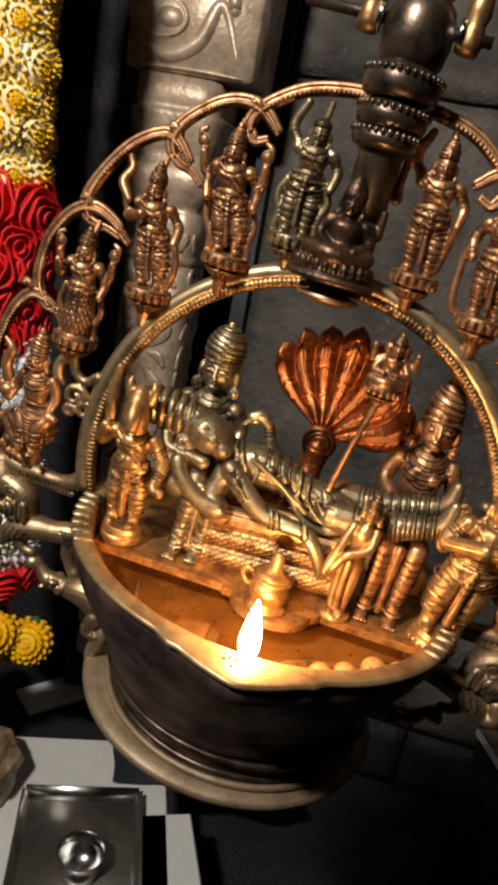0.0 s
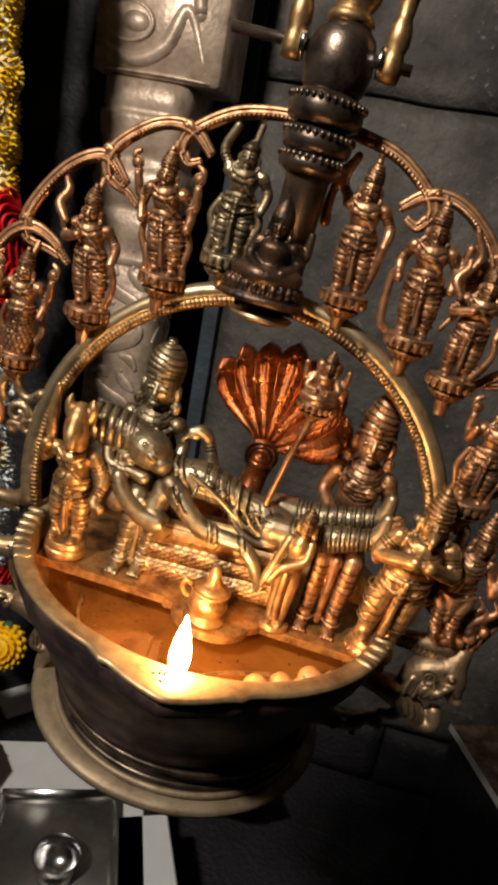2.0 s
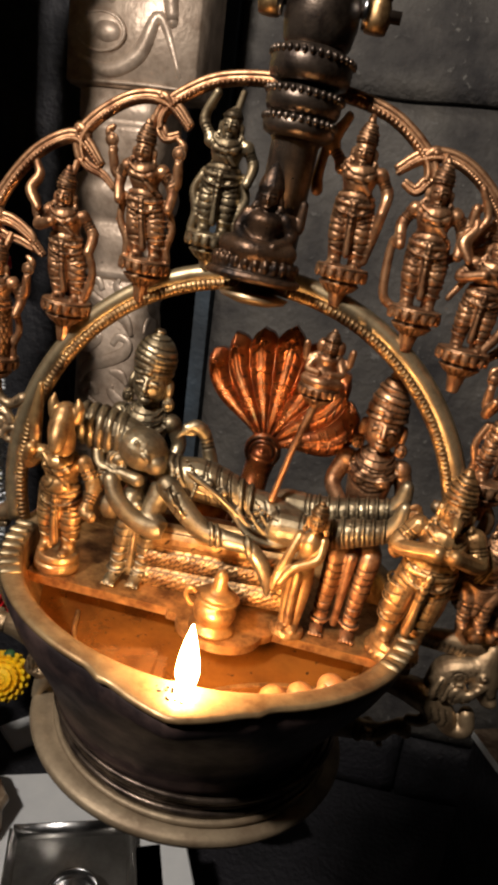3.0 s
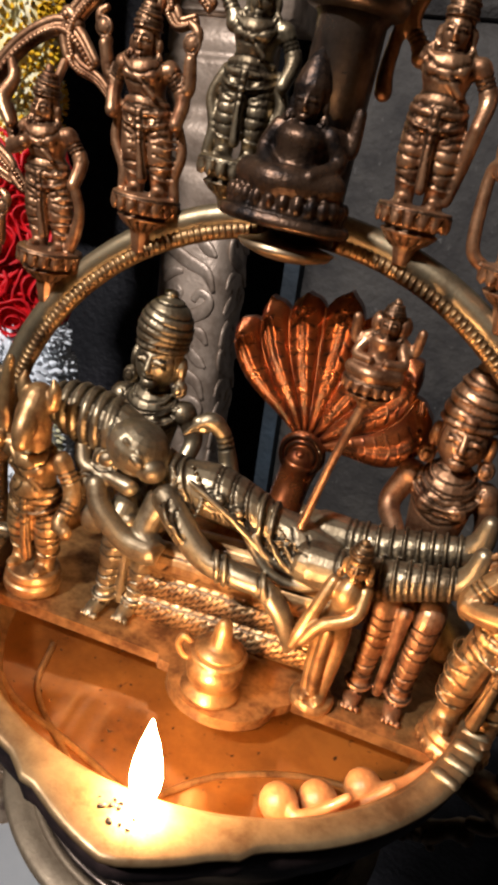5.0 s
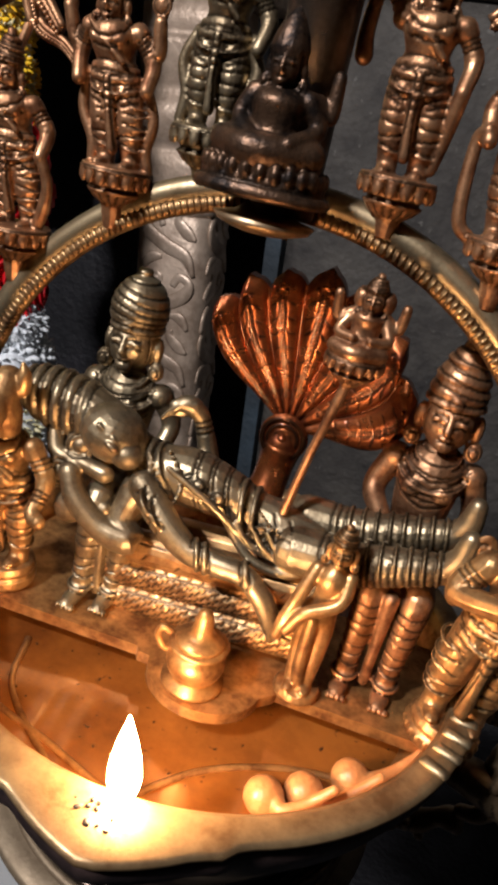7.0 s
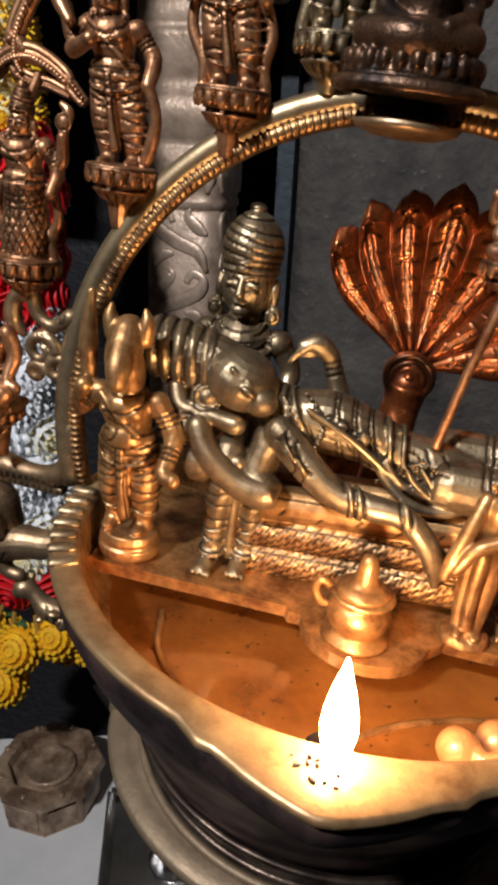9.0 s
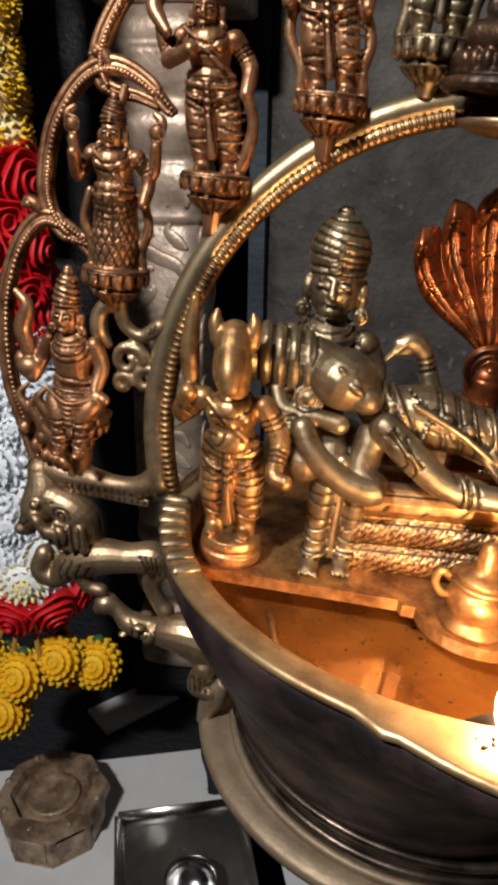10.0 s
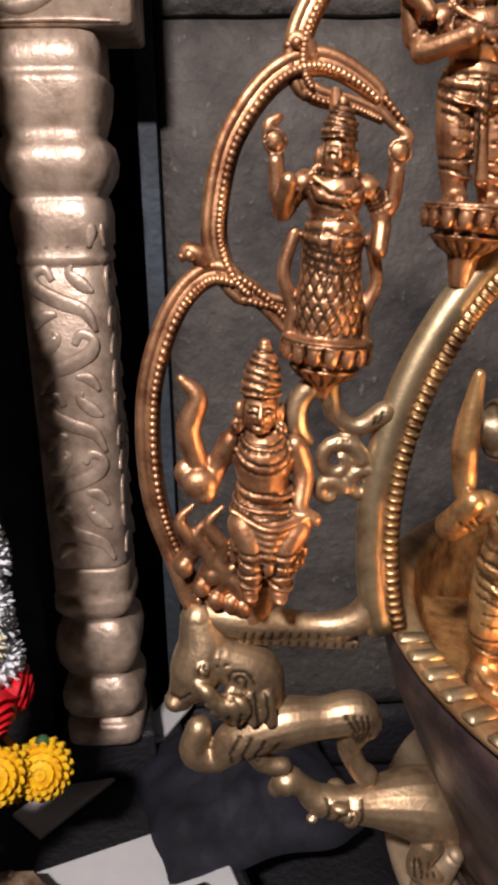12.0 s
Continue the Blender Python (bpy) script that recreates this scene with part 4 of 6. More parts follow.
def head(b, c, k, crown=0.012, ears=True):
    x, y, z = c
    b.ball((x, y, z), (0.0052 * k, 0.0056 * k, 0.0064 * k), None, 20, 13)
    limb(b, [(x, y - 0.0050 * k, z + 0.0018 * k, 0.0005 * k), (x, y - 0.0060 * k, z - 0.0010 * k, 0.0009 * k)], 4, 8)
    b.ball((x, y - 0.0042 * k, z - 0.0042 * k), (0.0020 * k, 0.0016 * k, 0.0015 * k), None, 10, 7)
    b.ball((x, y - 0.0052 * k, z - 0.0025 * k), (0.0015 * k, 0.0009 * k, 0.0006 * k), None, 8, 5)
    fine = 0.00042 if k < 1.5 else 0.00055
    b.cut([(x - 0.0014 * k, y - 0.0052 * k, z - 0.0031 * k), (x + 0.0014 * k, y - 0.0052 * k, z - 0.0031 * k)], fine)
    for s in (-1, 1):
        b.ball((x + s * 0.0023 * k, y - 0.0047 * k, z + 0.0008 * k), (0.0013 * k, 0.0008 * k, 0.0007 * k), None, 8, 5)
        for dz in (0.0017, -0.0002):
            b.cut([(x + s * 0.0009 * k, y - 0.0055 * k, z + (dz - 0.0001) * k), (x + s * 0.0023 * k, y - 0.0053 * k, z + (dz + 0.0003) * k), (x + s * 0.0036 * k, y - 0.0044 * k, z + (dz - 0.0001) * k)], fine)
        if ears:
            b.ball((x + s * 0.0056 * k, y, z - 0.0008 * k), (0.0012 * k, 0.0016 * k, 0.0030 * k), None, 8, 5)
            b.ball((x + s * 0.0060 * k, y - 0.0006 * k, z - 0.0050 * k), (0.0019 * k, 0.0019 * k, 0.0022 * k), None, 8, 5)
            b.cut_ring((x + s * 0.0060 * k, y - 0.0022 * k, z - 0.0050 * k), 0.0012 * k, turned(90, 0, 0), r=0.0004)
            b.cut([(x + s * 0.0047 * k, y - 0.0026 * k, z + 0.003 * k), (x + s * 0.0049 * k, y - 0.0024 * k, z - 0.004 * k)], 0.0004)
    b.cut_ring((x, y, z - 0.0060 * k), 0.0036 * k, None, r=0.0005)
    if crown:
        tall_crown(b, (x, y, z + 0.0035 * k), 0.0054 * k, crown * k)


def lotus(b, c, r, h, stem=0.0):
    """A cushion of two rows of petals, the upper row turned up, the lower hanging to a point."""
    x, y, z = c
    b.lathe([(r * 0.26, -h), (r * 0.34, -h * 0.86), (r * 0.58, -h * 0.74), (r * 0.80, -h * 0.54), (r * 0.66, -h * 0.48), (r * 0.82, -h * 0.34), (r * 1.03, -h * 0.07), (r * 0.98, 0), (r * 0.6, 0.0004)], (x, y, z), 36)
    n = 16
    for k in range(n):
        a = 2 * math.pi * (k + 0.5) / n
        e = 2 * math.pi * k / n
        for lo, hi, wide in ((-0.44, -0.10, 0.97), (-0.90, -0.54, 0.62)):
            low = 0.86 if lo > -0.5 else 0.42
            b.cut([(x + r * wide * math.cos(a), y + r * wide * math.sin(a), z + hi * h), (x + r * low * math.cos(a), y + r * low * math.sin(a), z + lo * h)], 0.00042, 0.0005)
        b.ball((x + r * 0.93 * math.cos(e), y + r * 0.93 * math.sin(e), z - 0.24 * h), (r * 0.10, r * 0.15, h * 0.20), turned(0, 0, math.degrees(e)), 8, 5)
    b.cut_ring((x, y, z - h * 0.48), r * 0.72, r=0.0006)
    b.cut_ring((x, y, z - h * 0.04), r * 1.02, r=0.0004)
    if stem:
        b.tube([(x, y, z - h * 0.7), (x, y, z - h - stem)], [r * 0.4, r * 0.22], 10)


def folds(b, x, y, z0, z1, r, n, k):
    for i in range(n):
        z = z0 + (z1 - z0) * (i + 0.5) / n
        b.ring((x, y, z), r * 0.97, 0.0006 * k, turned(14, 8 * (-1) ** i, 0), 16, 6, sides=(1,))


def standing(b, at, height, arms, k=None, crown=0.0125, scales=False, sway=0.0, face=True):
    """A standing figure with its feet at (x, y, z); arms: chains of (x, y, z, radius) for a figure 66 mm high."""
    k = k or height / 0.066
    x, y, z = at

    def P(px, py, pz, r=None):
        q = (x + px * k * 1.14 + sway * pz * k, y + py * k * 1.1, z + pz * k)
        return q if r is None else (*q, r * k * 1.16)

    if scales:
        limb(b, [P(0, 0, 0.0, 0.0085), P(0, 0, 0.010, 0.0090), P(0, 0, 0.020, 0.0080), P(0, 0, 0.030, 0.0080)])
        for i in range(8):
            for j in range(8):
                a, z0 = math.pi * (1.06 + (j + 0.5 * (i % 2)) / 8.5), 0.0015 + i * 0.0033
                b.cut([P(0.0088 * math.cos(a + q), 0.0088 * math.sin(a + q), z0 + 0.0026 * abs(q / 0.18) ** 1.6) for q in (-0.18, -0.12, -0.05, 0.0, 0.05, 0.12, 0.18)], 0.00036)
    else:
        for s in (-1, 1):
            limb(b, [P(s * 0.0044, -0.0006, 0.0008, 0.0030), P(s * 0.0044, 0.0004, 0.004, 0.0030), P(s * 0.0047, -0.0004, 0.014, 0.0042), P(s * 0.0044, 0, 0.022, 0.0046), P(s * 0.0036, 0, 0.030, 0.0050)])
            b.ball(P(s * 0.0046, -0.0035, 0.0012), (0.0024 * k, 0.0046 * k, 0.0015 * k), None, 8, 5)
            folds(b, *P(s * 0.0046, 0, 0)[:2], P(0, 0, 0.006)[2], P(0, 0, 0.024)[2], 0.0042 * k, 5, k)
        limb(b, [P(0, -0.005, 0.029, 0.0022), P(0, -0.0055, 0.018, 0.0016), P(0.0004, -0.005, 0.006, 0.0018)])
    b.ball(P(0, 0, 0.030), (0.0086 * k, 0.0062 * k, 0.0062 * k))
    b.ring(P(0, 0, 0.0325), 0.0078 * k, 0.0012 * k, None, 20, 6, 0.75)
    b.ring(P(0, -0.0005, 0.0300), 0.0084 * k, 0.0010 * k, turned(14, 0, 0), 20, 6, 0.75)
    b.ring(P(0, -0.0018, 0.0265), 0.0078 * k, 0.0010 * k, turned(28, 0, 0), 20, 6, 0.75)
    limb(b, [P(0, 0, 0.030, 0.0066), P(0, 0, 0.0355, 0.0060), P(0, -0.0004, 0.0415, 0.0074), P(0, 0, 0.0455, 0.0060), P(0, 0, 0.0480, 0.0030)])
    for s in (-1, 1):
        b.ball(P(s * 0.0082, 0, 0.0440), (0.0036 * k, 0.0036 * k, 0.0034 * k))
        b.ball(P(s * 0.0034, -0.0052, 0.0412), (0.0032 * k, 0.0024 * k, 0.0028 * k))
    b.ring(P(0, -0.0012, 0.0462), 0.0044 * k, 0.0010 * k, turned(24, 0, 0), 18, 6)
    b.ring(P(0, -0.0020, 0.0440), 0.0060 * k, 0.0009 * k, turned(38, 0, 0), 18, 6)
    for dz in (0.0, 0.0025, 0.005):
        b.cut([P(-0.0085, -0.002, 0.0275 - dz), P(-0.0045, -0.0062, 0.0255 - dz), P(0, -0.0072, 0.0245 - dz), P(0.0045, -0.0062, 0.0255 - dz), P(0.0085, -0.002, 0.0275 - dz)], 0.00045)
    b.cut([P(-0.0035, -0.0065, 0.0385), P(0, -0.0078, 0.0375), P(0.0035, -0.0065, 0.0385)], 0.0004)
    for side in (-1, 1):
        b.cut([P(side * 0.0016, -0.0075, 0.029), P(side * 0.0018, -0.0070, 0.016), P(side * 0.0022, -0.0055, 0.004)], 0.00045)
    limb(b, [P(-0.006, -0.0045, 0.0455, 0.0009), P(-0.001, -0.0072, 0.041, 0.0009), P(0.005, -0.0058, 0.0345, 0.0009)])
    if face:
        head(b, P(0, -0.0006, 0.0520), k, crown)
    for chain in arms:
        limb(b, [P(*p) for p in chain], 6, 9)
        for i in range(1, len(chain) - 1):
            p = chain[i]
            b.ball(P(*p[:3]), p[3] * 1.22 * k, None, 10, 7)
            q = chain[i - 1]
            d = Vector(P(*q[:3])) - Vector(P(*p[:3]))
            for f in (0.35, 0.5, 0.65):
                b.cut_ring(Vector(P(*p[:3])) + d * f, p[3] * 1.2 * k, d.to_track_quat("Z", "Y").to_matrix(), r=0.0004)
        b.ball(P(*chain[-1][:3]), (0.0024 * k, 0.0024 * k, 0.0026 * k), None, 8, 5)
    return P


DOWN_R = [(0.0085, 0, 0.044, 0.0030), (0.0125, 0.001, 0.036, 0.0026), (0.0118, -0.003, 0.027, 0.0022)]
DOWN_L = [(-0.0085, 0, 0.044, 0.0030), (-0.0125, 0.001, 0.036, 0.0026), (-0.0118, -0.003, 0.027, 0.0022)]
BLESS_L = [(-0.0085, 0, 0.044, 0.0030), (-0.0135, -0.001, 0.036, 0.0026), (-0.0125, -0.007, 0.044, 0.0022)]
UP_R = [(0.0080, 0.001, 0.045, 0.0028), (0.0140, 0.001, 0.0395, 0.0025), (0.0155, 0, 0.0490, 0.0021)]
UP_L = [(-0.0080, 0.001, 0.045, 0.0028), (-0.0140, 0.001, 0.0395, 0.0025), (-0.0155, 0, 0.0490, 0.0021)]
CHEST_L = [(-0.0085, 0, 0.044, 0.0030), (-0.0130, -0.002, 0.036, 0.0026), (-0.004, -0.0085, 0.039, 0.0022)]
HIGH_L = [(-0.0080, 0, 0.045, 0.0028), (-0.0130, 0.001, 0.054, 0.0024), (-0.0090, 0, 0.066, 0.0020)]
FIG_Y = 0.001


def avatar(x, z_ped, z_crown, x_crown, arms, extra=None, stem=0.006, scales=False, crown=0.0125, mat=COPPER):
    fine = 0.00042 if x < -0.05 else 0.00055
    b = Build()
    top = z_ped + 0.012
    y = arch_y(top) - 0.006
    lotus(b, (x, y, top), 0.0122, 0.0145, stem)
    h = z_crown - top
    P = standing(b, (x, y, top), h, arms, scales=scales, crown=crown, sway=(x_crown - x) / h)
    if extra:
        extra(b, P, h / 0.066)
    # a web of metal ties the figure to the arch behind it
    b.tube([P(0, 0.003, 0.058), (x_crown, arch_y(z_crown), z_crown + 0.004)], 0.0018, 6)
    return part("figurine", b, mat, lamp, "small cast brass standing figurine on a lotus base", voxel=fine)


def discs(b, P, k):
    for s in (-1, 1):
        b.ring(P(s * 0.0158, 0, 0.0545), 0.0026 * k, 0.0012 * k, turned(90, 0, 0), 14, 6)
        b.ball(P(s * 0.0158, 0, 0.0545), (0.0022 * k, 0.0016 * k, 0.0034 * k))
        limb(b, [P(s * 0.0150, 0.001, 0.0500, 0.0018), P(s * 0.0175, 0.001, 0.0580, 0.0018), P(s * 0.0150, 0.001, 0.0610, 0.0012)])
        limb(b, [P(s * 0.0100, 0.001, 0.0300, 0.0016), P(s * 0.0125, 0.001, 0.0180, 0.0018), P(s * 0.0095, 0.001, 0.0080, 0.0020), P(s * 0.0100, 0.001, 0.0010, 0.0018)])


def sashes(b, P, k):
    for s in (-1, 1):
        limb(b, [P(s * 0.0085, 0.001, 0.030, 0.0018), P(s * 0.0120, 0.001, 0.020, 0.0020), P(s * 0.0095, 0.001, 0.010, 0.0022), P(s * 0.0105, 0.001, 0.001, 0.0020)])


def staff(b, P, k):
    limb(b, [P(0.0118, -0.003, 0.028, 0.0018), P(0.0135, -0.002, 0.018, 0.0018), P(0.0110, -0.001, 0.008, 0.0022), P(0.0070, 0, 0.0, 0.0020)])
    limb(b, [P(-0.0120, -0.005, 0.044, 0.0016), P(-0.0165, -0.002, 0.052, 0.0026), P(-0.0130, 0, 0.060, 0.0022), P(-0.0150, 0.002, 0.066, 0.0016)])


def bow(b, P, k):
    limb(b, [P(0.0165, 0, 0.058, 0.0015), P(0.0205, 0, 0.046, 0.0017), P(0.0150, -0.002, 0.034, 0.0017), P(0.0185, 0, 0.022, 0.0015), P(0.0120, 0, 0.008, 0.0013)])
    limb(b, [P(-0.0125, -0.003, 0.030, 0.0016), P(-0.0150, 0, 0.026, 0.0018), P(-0.0148, 0, 0.004, 0.0020), P(-0.010, 0, -0.002, 0.0018)])


def axe(b, P, k):
    limb(b, [P(-0.0090, 0, 0.066, 0.0016), P(-0.0150, 0.001, 0.056, 0.0018), P(-0.0175, 0.001, 0.040, 0.0022), P(-0.0170, 0, 0.032, 0.0026)])
    limb(b, [P(0.0118, -0.003, 0.027, 0.0022), P(0.0100, -0.001, 0.016, 0.0022), P(0.0080, 0, 0.004, 0.0018)])


avatar(-0.0305, 1.2430, 1.3150, -0.0300, [DOWN_R, HIGH_L], sashes, 0.002, crown=0.006, mat=BRONZE)
avatar(-0.0600, 1.2250, 1.2970, -0.0700, [DOWN_R, DOWN_L, UP_R, UP_L], discs)
avatar(-0.0955, 1.1975, 1.2700, -0.1040, [DOWN_R, CHEST_L, UP_L], staff)
avatar(-0.1290, 1.1620, 1.2300, -0.1320, [DOWN_R, BLESS_L, UP_R, UP_L], discs, 0.002, scales=True)
avatar(0.0330, 1.2420, 1.3160, 0.0300, [DOWN_R, HIGH_L], axe, 0.004)
avatar(0.0700, 1.2310, 1.3060, 0.0660, [DOWN_R, DOWN_L, UP_R], bow)
avatar(0.0960, 1.2180, 1.2870, 0.0990, [CHEST_L, DOWN_R, UP_R], staff)
avatar(0.1240, 1.1620, 1.2300, 0.1280, [DOWN_R, BLESS_L, UP_L], discs)

# seated figures low on both ends of the arch
for flip in (False, True):
    b = Build()

    def Q(x, y, z, r=None):
        q = (2 * MX - x if flip else x, y, z)
        return q if r is None else (*q, r)

    lotus(b, Q(-0.1400, 0.000, 1.1150), 0.0110, 0.011, 0.010)
    b.box(Q(-0.1400, 0.0, 1.1165), (0.021, 0.014, 0.004), None, 0.001)
    for s in (-1, 1):
        limb(b, [Q(-0.1405 + s * 0.003, 0, 1.1220, 0.0055), Q(-0.1405 + s * 0.0070, -0.005, 1.1230, 0.0046), Q(-0.1405 + s * 0.0045, -0.008, 1.1170, 0.0036), Q(-0.1405 + s * 0.0040, -0.008, 1.1050, 0.0030)])
        b.ball(Q(-0.1405 + s * 0.004, -0.010, 1.1040), (0.0024, 0.004, 0.0016))
        folds(b, *Q(-0.1405 + s * 0.0043, -0.008, 0)[:2], 1.106, 1.118, 0.0034, 4, 0.9)
    b.ball(Q(-0.1405, -0.002, 1.1225), (0.0115, 0.0085, 0.0056))
    for i in range(5):
        limb(b, [Q(-0.1510 + 0.001 * i, -0.006, 1.1270 - 0.0016 * i, 0.0008), Q(-0.1405, -0.0108, 1.1240 - 0.0020 * i, 0.0009), Q(-0.1300 - 0.001 * i, -0.006, 1.1270 - 0.0016 * i, 0.0008)])
    limb(b, [Q(-0.1410, 0, 1.1220, 0.0080), Q(-0.1425, 0, 1.1320, 0.0068), Q(-0.1435, 0, 1.1410, 0.0082), Q(-0.1440, 0, 1.1460, 0.0062), Q(-0.1445, 0, 1.1490, 0.0032)])
    for z, r in ((1.1255, 0.0088), (1.1290, 0.0082), (1.1325, 0.0074)):
        b.ring(Q(-0.1420, -0.0005, z), r, 0.0011, turned(14, 0, 0), 18, 6, 0.8)
    b.ring(Q(-0.1440, -0.001, 1.1470), 0.0052, 0.0011, turned(25, 0, 0), 18, 6)
    b.ring(Q(-0.1438, -0.002, 1.1440), 0.0066, 0.0010, turned(38, 0, 0), 18, 6)
    head(b, Q(-0.1455, -0.0010, 1.1545), 1.0, 0.0155)
    limb(b, [Q(-0.1350, 0, 1.1450, 0.0032), Q(-0.1320, 0, 1.1370, 0.0030), Q(-0.1325, -0.004, 1.1280, 0.0024), Q(-0.1285, -0.005, 1.1255, 0.0022)])
    limb(b, [Q(-0.1525, 0, 1.1450, 0.0032), Q(-0.1560, 0, 1.1370, 0.0030), Q(-0.1585, -0.003, 1.1300, 0.0028)])
    b.ball(Q(-0.1600, -0.002, 1.1330), (0.0052, 0.004, 0.0046))
    b.ball(Q(-0.1640, 0, 1.1350), (0.0034, 0.003, 0.0040))
    limb(b, [Q(-0.1600, 0, 1.1360, 0.0030), Q(-0.1640, 0, 1.1470, 0.0034), Q(-0.1620, 0, 1.1560, 0.0028), Q(-0.1665, 0, 1.1610, 0.0014)])
    # flame-like scrolls below the left of the seat
    for dx, dz, l in ((-0.1545, 1.096, 0.020), (-0.1590, 1.100, 0.023), (-0.1500, 1.095, 0.014), (-0.1640, 1.106, 0.020), (-0.1560, 1.104, 0.022), (-0.1470, 1.094, 0.010)):
        limb(b, [Q(dx, 0.002, dz, 0.0030), Q(dx + 0.0035, -0.001, dz + l * 0.4, 0.0025), Q(dx - 0.001, -0.0015, dz + l * 0.75, 0.0018), Q(dx + 0.0025, -0.001, dz + l, 0.0007)])
        b.ball(Q(dx + 0.001, -0.002, dz + 0.001), (0.0026, 0.002, 0.0030))
    limb(b, [Q(-0.140, 0.001, 1.105, 0.0052), Q(-0.141, 0.002, 1.096, 0.0046), Q(-0.143, 0.002, 1.089, 0.005)])
    part("seated_figurine", b, COPPER, lamp, "small cast brass figurine seated on a lotus stool", voxel=0.0006 if flip else 0.00042)

    # lion and calf under the bar
    b = Build()
    limb(b, [Q(-0.1580, 0.003, 1.0880, 0.0060), Q(-0.1560, 0.002, 1.0790, 0.0085), Q(-0.1585, 0.0, 1.0700, 0.0080), Q(-0.1620, -0.002, 1.0640, 0.0045)])
    b.ball(Q(-0.1635, -0.003, 1.0630), (0.0036, 0.004, 0.0030))
    b.ball(Q(-0.1560, -0.007, 1.0770), (0.0024, 0.002, 0.0022))
    for i in range(5):
        a = -0.3 + 0.42 * i
        cx, cz = -0.1480 + 0.007 * math.cos(a + 3.9), 1.0740 + 0.008 * math.sin(a + 3.9)
        limb(b, [Q(cx - 0.003, -0.0075, cz + 0.002, 0.0014), Q(cx, -0.0088, cz + 0.0005, 0.0022), Q(cx + 0.002, -0.0080, cz - 0.0035, 0.0018), Q(cx, -0.0070, cz - 0.0055, 0.0008)])
    limb(b, [Q(-0.152, 0.0, 1.078, 0.0066), Q(-0.141, 0.001, 1.072, 0.0085), Q(-0.137, 0.002, 1.062, 0.0070)])
    for s in (-1, 0, 1):
        limb(b, [Q(-0.1420 + 0.005 * s, -0.006, 1.0690, 0.0024), Q(-0.1400 + 0.005 * s, -0.0065, 1.0600, 0.0022)])
    for cx, cz, r0 in ((-0.1545, 1.0790, 0.0052), (-0.1455, 1.0735, 0.0046)):
        b.cut([Q(cx + r0 * (1 - k / 26) * math.cos(0.5 * k), -0.0085, cz + r0 * (1 - k / 26) * math.sin(0.5 * k)) for k in range(22)], 0.0005)
    for k in range(5):
        b.cut([Q(-0.1500 + 0.0032 * k, -0.0075, 1.0700), Q(-0.1480 + 0.0030 * k, -0.0085, 1.0640), Q(-0.1475 + 0.0028 * k, -0.0070, 1.0585)], 0.0005)
    b.cut([Q(-0.1660, -0.004, 1.0665), Q(-0.1620, -0.006, 1.0660), Q(-0.1590, -0.007, 1.0690)], 0.0005)
    part("lion_head_bracket", b, CAST, lamp, "curly-maned lion head bracket", voxel=0.0007 if flip else 0.0005)
    b = Build()
    limb(b, [Q(-0.1560, 0.001, 1.0500, 0.0042), Q(-0.1570, 0.0, 1.0420, 0.0048), Q(-0.1500, 0.0, 1.0400, 0.0046), Q(-0.1430, 0.0, 1.0480, 0.0070), Q(-0.1300, 0.0, 1.0545, 0.0078), Q(-0.1180, 0.001, 1.0560, 0.0064), Q(-0.1080, 0.002, 1.0575, 0.0070), Q(-0.1040, 0.002, 1.0540, 0.0055)])
    limb(b, [Q(-0.1060, 0.002, 1.0540, 0.0060), Q(-0.1080, 0.002, 1.0450, 0.0040), Q(-0.1045, 0.002, 1.0370, 0.0034), Q(-0.1010, 0.002, 1.0330, 0.0040)])
    limb(b, [Q(-0.1400, 0.0, 1.0470, 0.0046), Q(-0.1350, -0.001, 1.0400, 0.0034), Q(-0.1290, -0.001, 1.0385, 0.0030)])
    for k in range(4):
        b.cut([Q(-0.1440 + 0.0040 * k, -0.006, 1.0530), Q(-0.1465 + 0.0040 * k, -0.0072, 1.0470), Q(-0.1450 + 0.0040 * k, -0.006, 1.0425)], 0.00045)
    for k in range(5):
        b.cut([Q(-0.1120 + 0.0026 * k, -0.005, 1.0610), Q(-0.1085 + 0.0016 * k, -0.0055, 1.0560), Q(-0.1090 + 0.0014 * k, -0.005, 1.0500)], 0.0005)
    part("lion_body_bracket", b, CAST, lamp, "stretched animal body of rubbed brass under the arch", voxel=0.0007 if flip else 0.0005)
    b = Build()
    limb(b, [Q(-0.1300, 0.0, 1.0290, 0.0030), Q(-0.1270, 0.0, 1.0320, 0.0050), Q(-0.1220, 0.0, 1.0300, 0.0036), Q(-0.1160, 0.0, 1.0250, 0.0050), Q(-0.1050, 0.0, 1.0235, 0.0058), Q(-0.0940, 0.0, 1.0250, 0.0090), Q(-0.0820, 0.002, 1.0230, 0.0122), Q(-0.0740, 0.003, 1.0180, 0.0100), Q(-0.0700, 0.003, 1.0080, 0.0065)])
    for s in (-1, 1):
        b.ball(Q(-0.1100, s * 0.005 - 0.001, 1.0275), (0.0030, 0.0022, 0.0016))
        b.ball(Q(-0.1180, -0.003, 1.022 + 0.002 * s), (0.0020, 0.0018, 0.0012))
    b.ball(Q(-0.1060, -0.0055, 1.0230), (0.0026, 0.002, 0.0034))
    limb(b, [Q(-0.0800, -0.006, 1.0150, 0.0050), Q(-0.0830, -0.008, 1.0060, 0.0036), Q(-0.0760, -0.007, 1.0030, 0.0034)])
